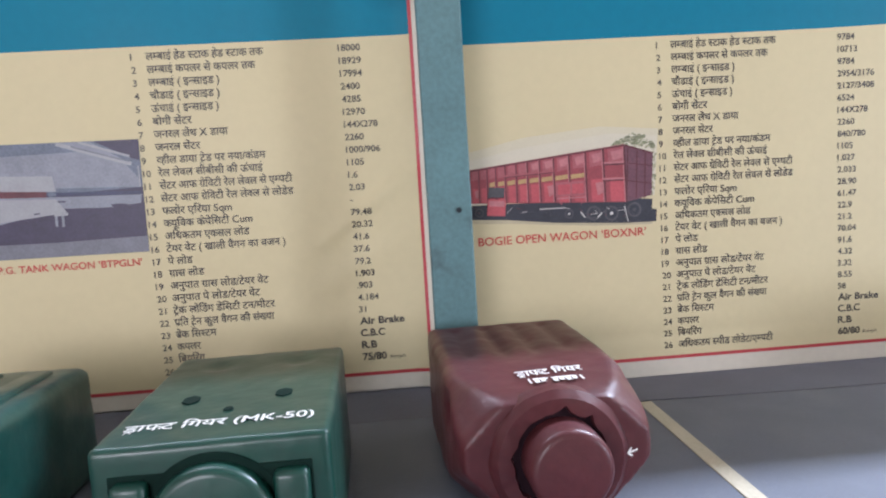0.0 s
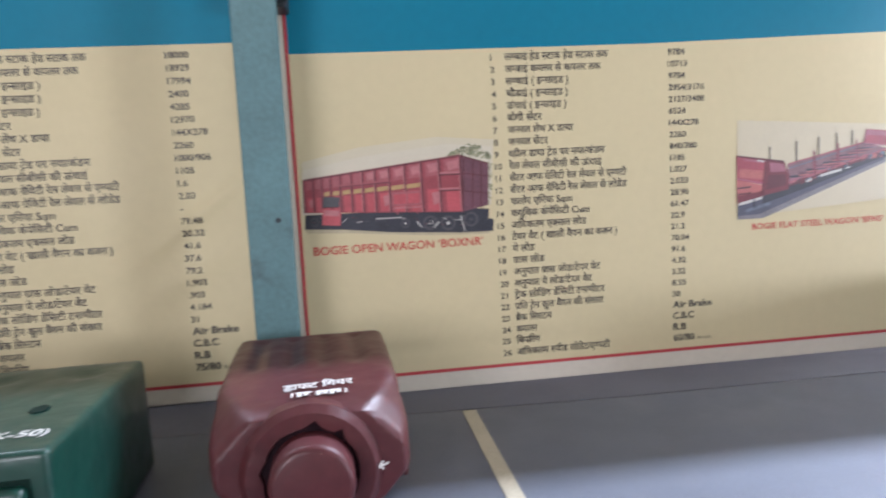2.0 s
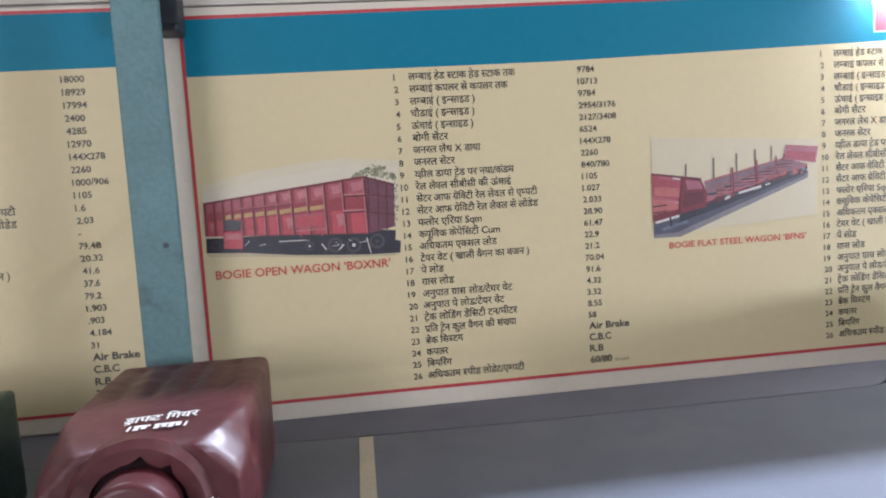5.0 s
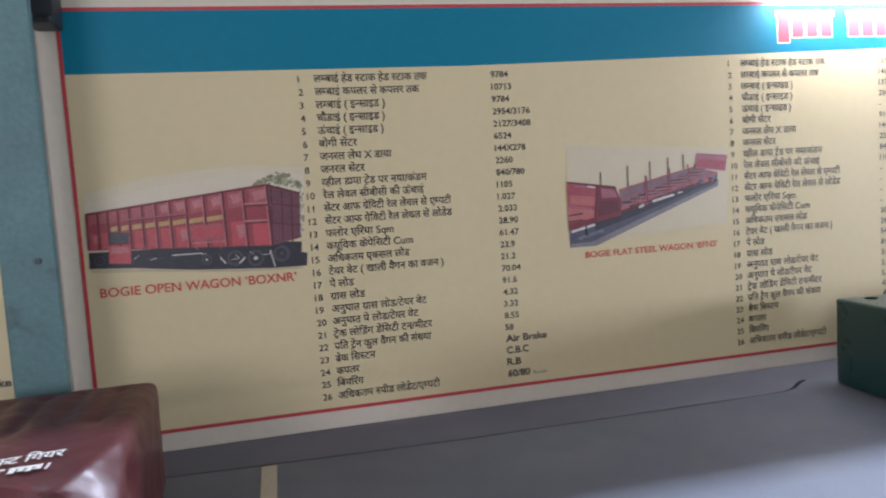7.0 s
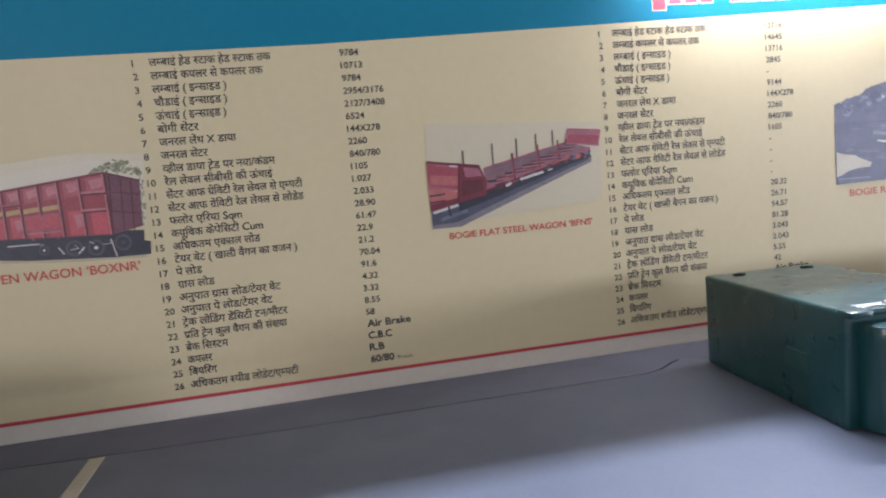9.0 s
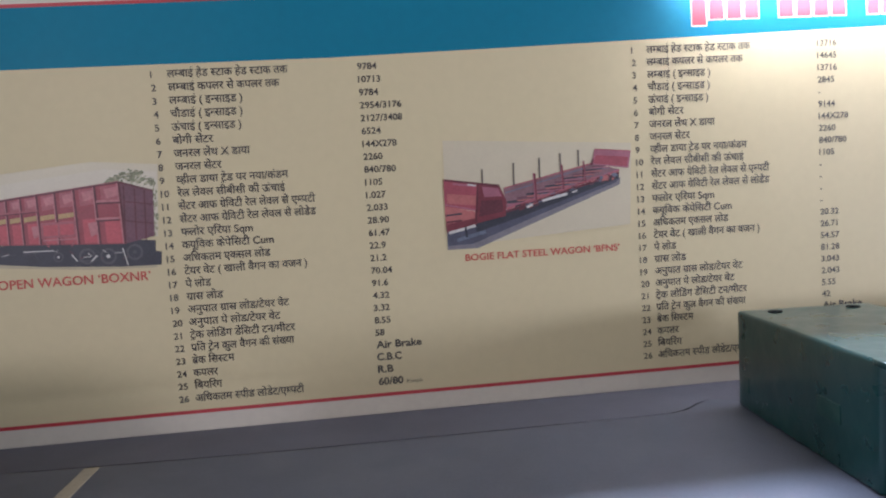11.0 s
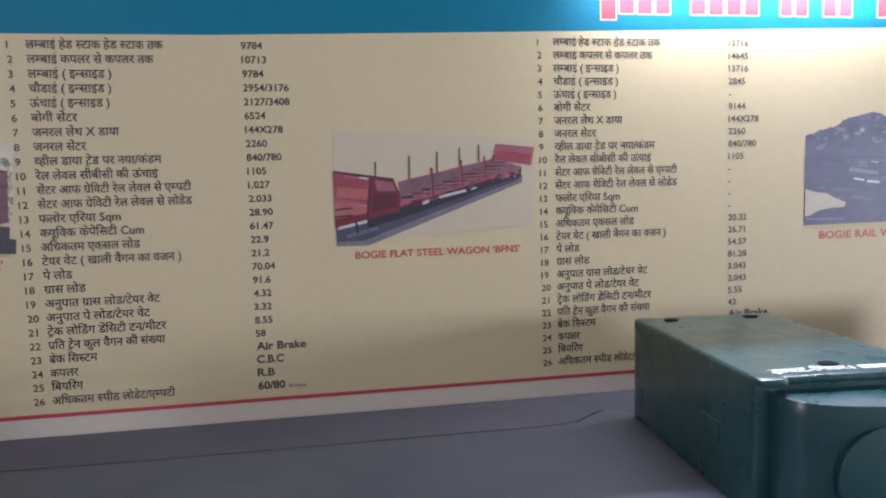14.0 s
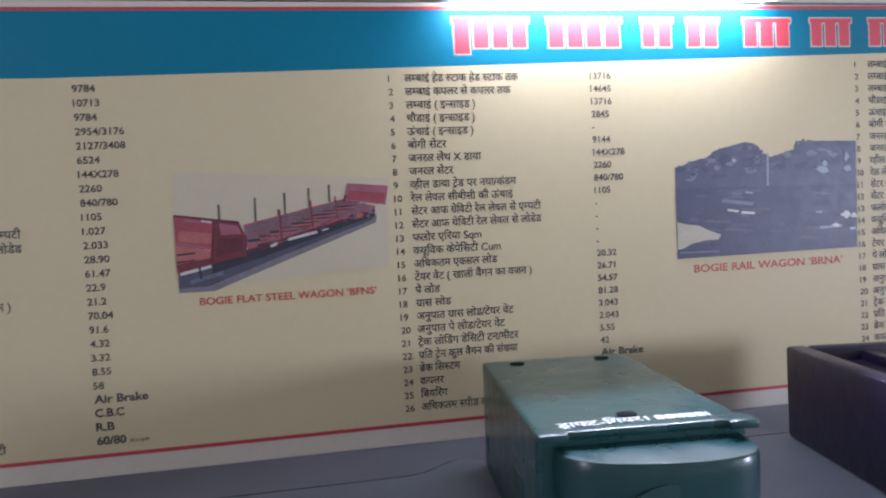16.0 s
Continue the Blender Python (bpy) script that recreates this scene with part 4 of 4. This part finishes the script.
        for k in range(round(wd / 0.0105)):
            box(bm, x + 0.001 + 0.0105 * k, x + 0.0085 + 0.0105 * k, -0.1505 + 0.004 * (k % 2), -0.1365, top(-0.143) + 0.0008, top(-0.143) + 0.0016)
    for x in (-0.026, 0.058):
        box(bm, x, x + 0.003, -0.152, -0.130, top(-0.142) + 0.0008, top(-0.142) + 0.0016)
    part("lettering", bm, WHITE, body, "white hand painted marks between brackets")
    bm = bmesh.new()
    for x0, z0, x1, z1 in ((0.100, 0.116, 0.115, 0.121), (0.100, 0.116, 0.106, 0.1245), (0.100, 0.116, 0.107, 0.1115)):
        dx, dz = x1 - x0, z1 - z0
        k = 0.0014 / math.hypot(dx, dz)
        bm.faces.new([bm.verts.new((x, -0.2225, z)) for x, z in ((x0 - dz * k, z0 + dx * k), (x1 - dz * k, z1 + dx * k), (x1 + dz * k, z1 - dx * k), (x0 + dz * k, z0 - dx * k))])
    part("arrow", bm, WHITE, body, "small white painted arrow")
    return g


def sea_green_gear():
    g = thing("draft_gear", "sea green enamelled draft gear with protruding front block", "draft gear", (2.10, 1.265, TABLE), -5.0, group="draft gears on show")
    w, d, h = 0.153, 0.25, 0.217
    body = part("housing", worn(casting(bmesh.new(), -w, w, -d, d, 0, h, 0.007, 0.002), 0.0008), TEAL, g, "glossy sea green cast housing", smooth=True)
    part("front_lip", worn(solid(-w + 0.002, w + 0.002, -d - 0.006, -d + 0.02, h - 0.012, h + 0.0008, bevel=0.0035), 0.0012, 40.0), TEAL, g, "uneven top lip of the housing", smooth=True)
    for a, b in ((-w + 0.001, -w + 0.044), (w - 0.034, w + 0.008)):
        part("lip_ear", worn(solid(a, b, -d - 0.018, -d + 0.01, h - 0.012, h + 0.0014, bevel=0.0035), 0.0010, 40.0), TEAL, g, smooth=True)
    # the block bulges forward in plan and keeps a sharp top edge
    plan = [(-0.127, -d + 0.01)]
    plan += [(0.0075 - 0.1345 * math.cos(math.pi * k / 20), -d - 0.022 + 0.012 * math.cos(math.pi * k / 20) - 0.054 * math.sin(math.pi * k / 20) ** 0.62) for k in range(21)]
    plan += [(0.142, -d + 0.01)]
    bm = loft(bmesh.new(), [[(x, y, z) for x, y in plan] for z in (0.006, 0.05, 0.10, 0.15, 0.1840)] + [[(0.0075 + (x - 0.0075) * 0.985, -d + (y + d) * 0.97, 0.1970 + 0.12 * min(0.0, y + d)) for x, y in plan]])
    part("front_block", worn(bm, 0.0008), TEAL, g, "rounded block standing out of the front", smooth=True)
    for x, y in ((-0.085, 0.206), (0.090, 0.207), (-0.004, -0.198)):
        hole("bolt_hole", x, y, h + 0.0006, 0.015, 0.013, body)
    part("wedge_plate", rod(bmesh.new(), (0.005, -d - 0.0768, 0.085), "y", 0.076, 0.012, 40, bevel=0.0012), TEAL, g, "round plate in the front block", smooth=True)
    part("side_slot", solid(-w - 0.0010, -w + 0.004, -0.145, -0.075, 0.080, 0.116, bevel=0.001), BOTTLE, body, "dark slot in the flank")
    part("side_slot", solid(-w - 0.0010, -w + 0.004, 0.195, 0.222, 0.04, 0.075, bevel=0.001), BOTTLE, body)
    writing("lettering", visual("ड्राफ्ट-गियर"), on_top(-0.115, -0.238, h, tilt=2), 0.022, 0.125, WHITE, body, "white hand painted lettering", bold=0.0005)
    bm = bmesh.new()
    for k, wd in enumerate((0.004, 0.018, 0.018, 0.012, 0.014, 0.014, 0.004)):
        x = 0.015 + 0.0150 * k
        box(bm, x, x + min(wd, 0.012), -0.232, -0.214, h + 0.0005, h + 0.0013)
    part("lettering", bm, WHITE, body, "white hand painted marks")
    return g


def plum_gear():
    g = thing("draft_gear", "dark plum enamelled draft gear with hollow top", "draft gear", (2.774, 1.225, TABLE), -10.0, group="draft gears on show")
    w, d, h = 0.165, 0.25, 0.2
    body = part("housing", solid(-w + 0.03, w - 0.03, -d + 0.03, d - 0.03, 0.0, h - 0.03, bevel=0.003), PLUM, g, "dark plum cast housing with raised rim", smooth=True)
    for a, b, c, e in ((-w, -w + 0.045, -d, d), (w - 0.045, w, -d, d), (-w + 0.045, w - 0.045, d - 0.04, d), (-w + 0.045, w - 0.045, -d, -d + 0.06)):
        part("rim_wall", solid(a, b, c, e, 0.0, h, bevel=0.008), PLUM, body, smooth=True)
    part("inner_rib", solid(-0.02, 0.02, -d + 0.05, d - 0.03, h - 0.04, h - 0.008, bevel=0.008), PLUM, body, smooth=True)
    return g


green_gear()
dark_green_gear()
maroon_gear()
sea_green_gear()
plum_gear()
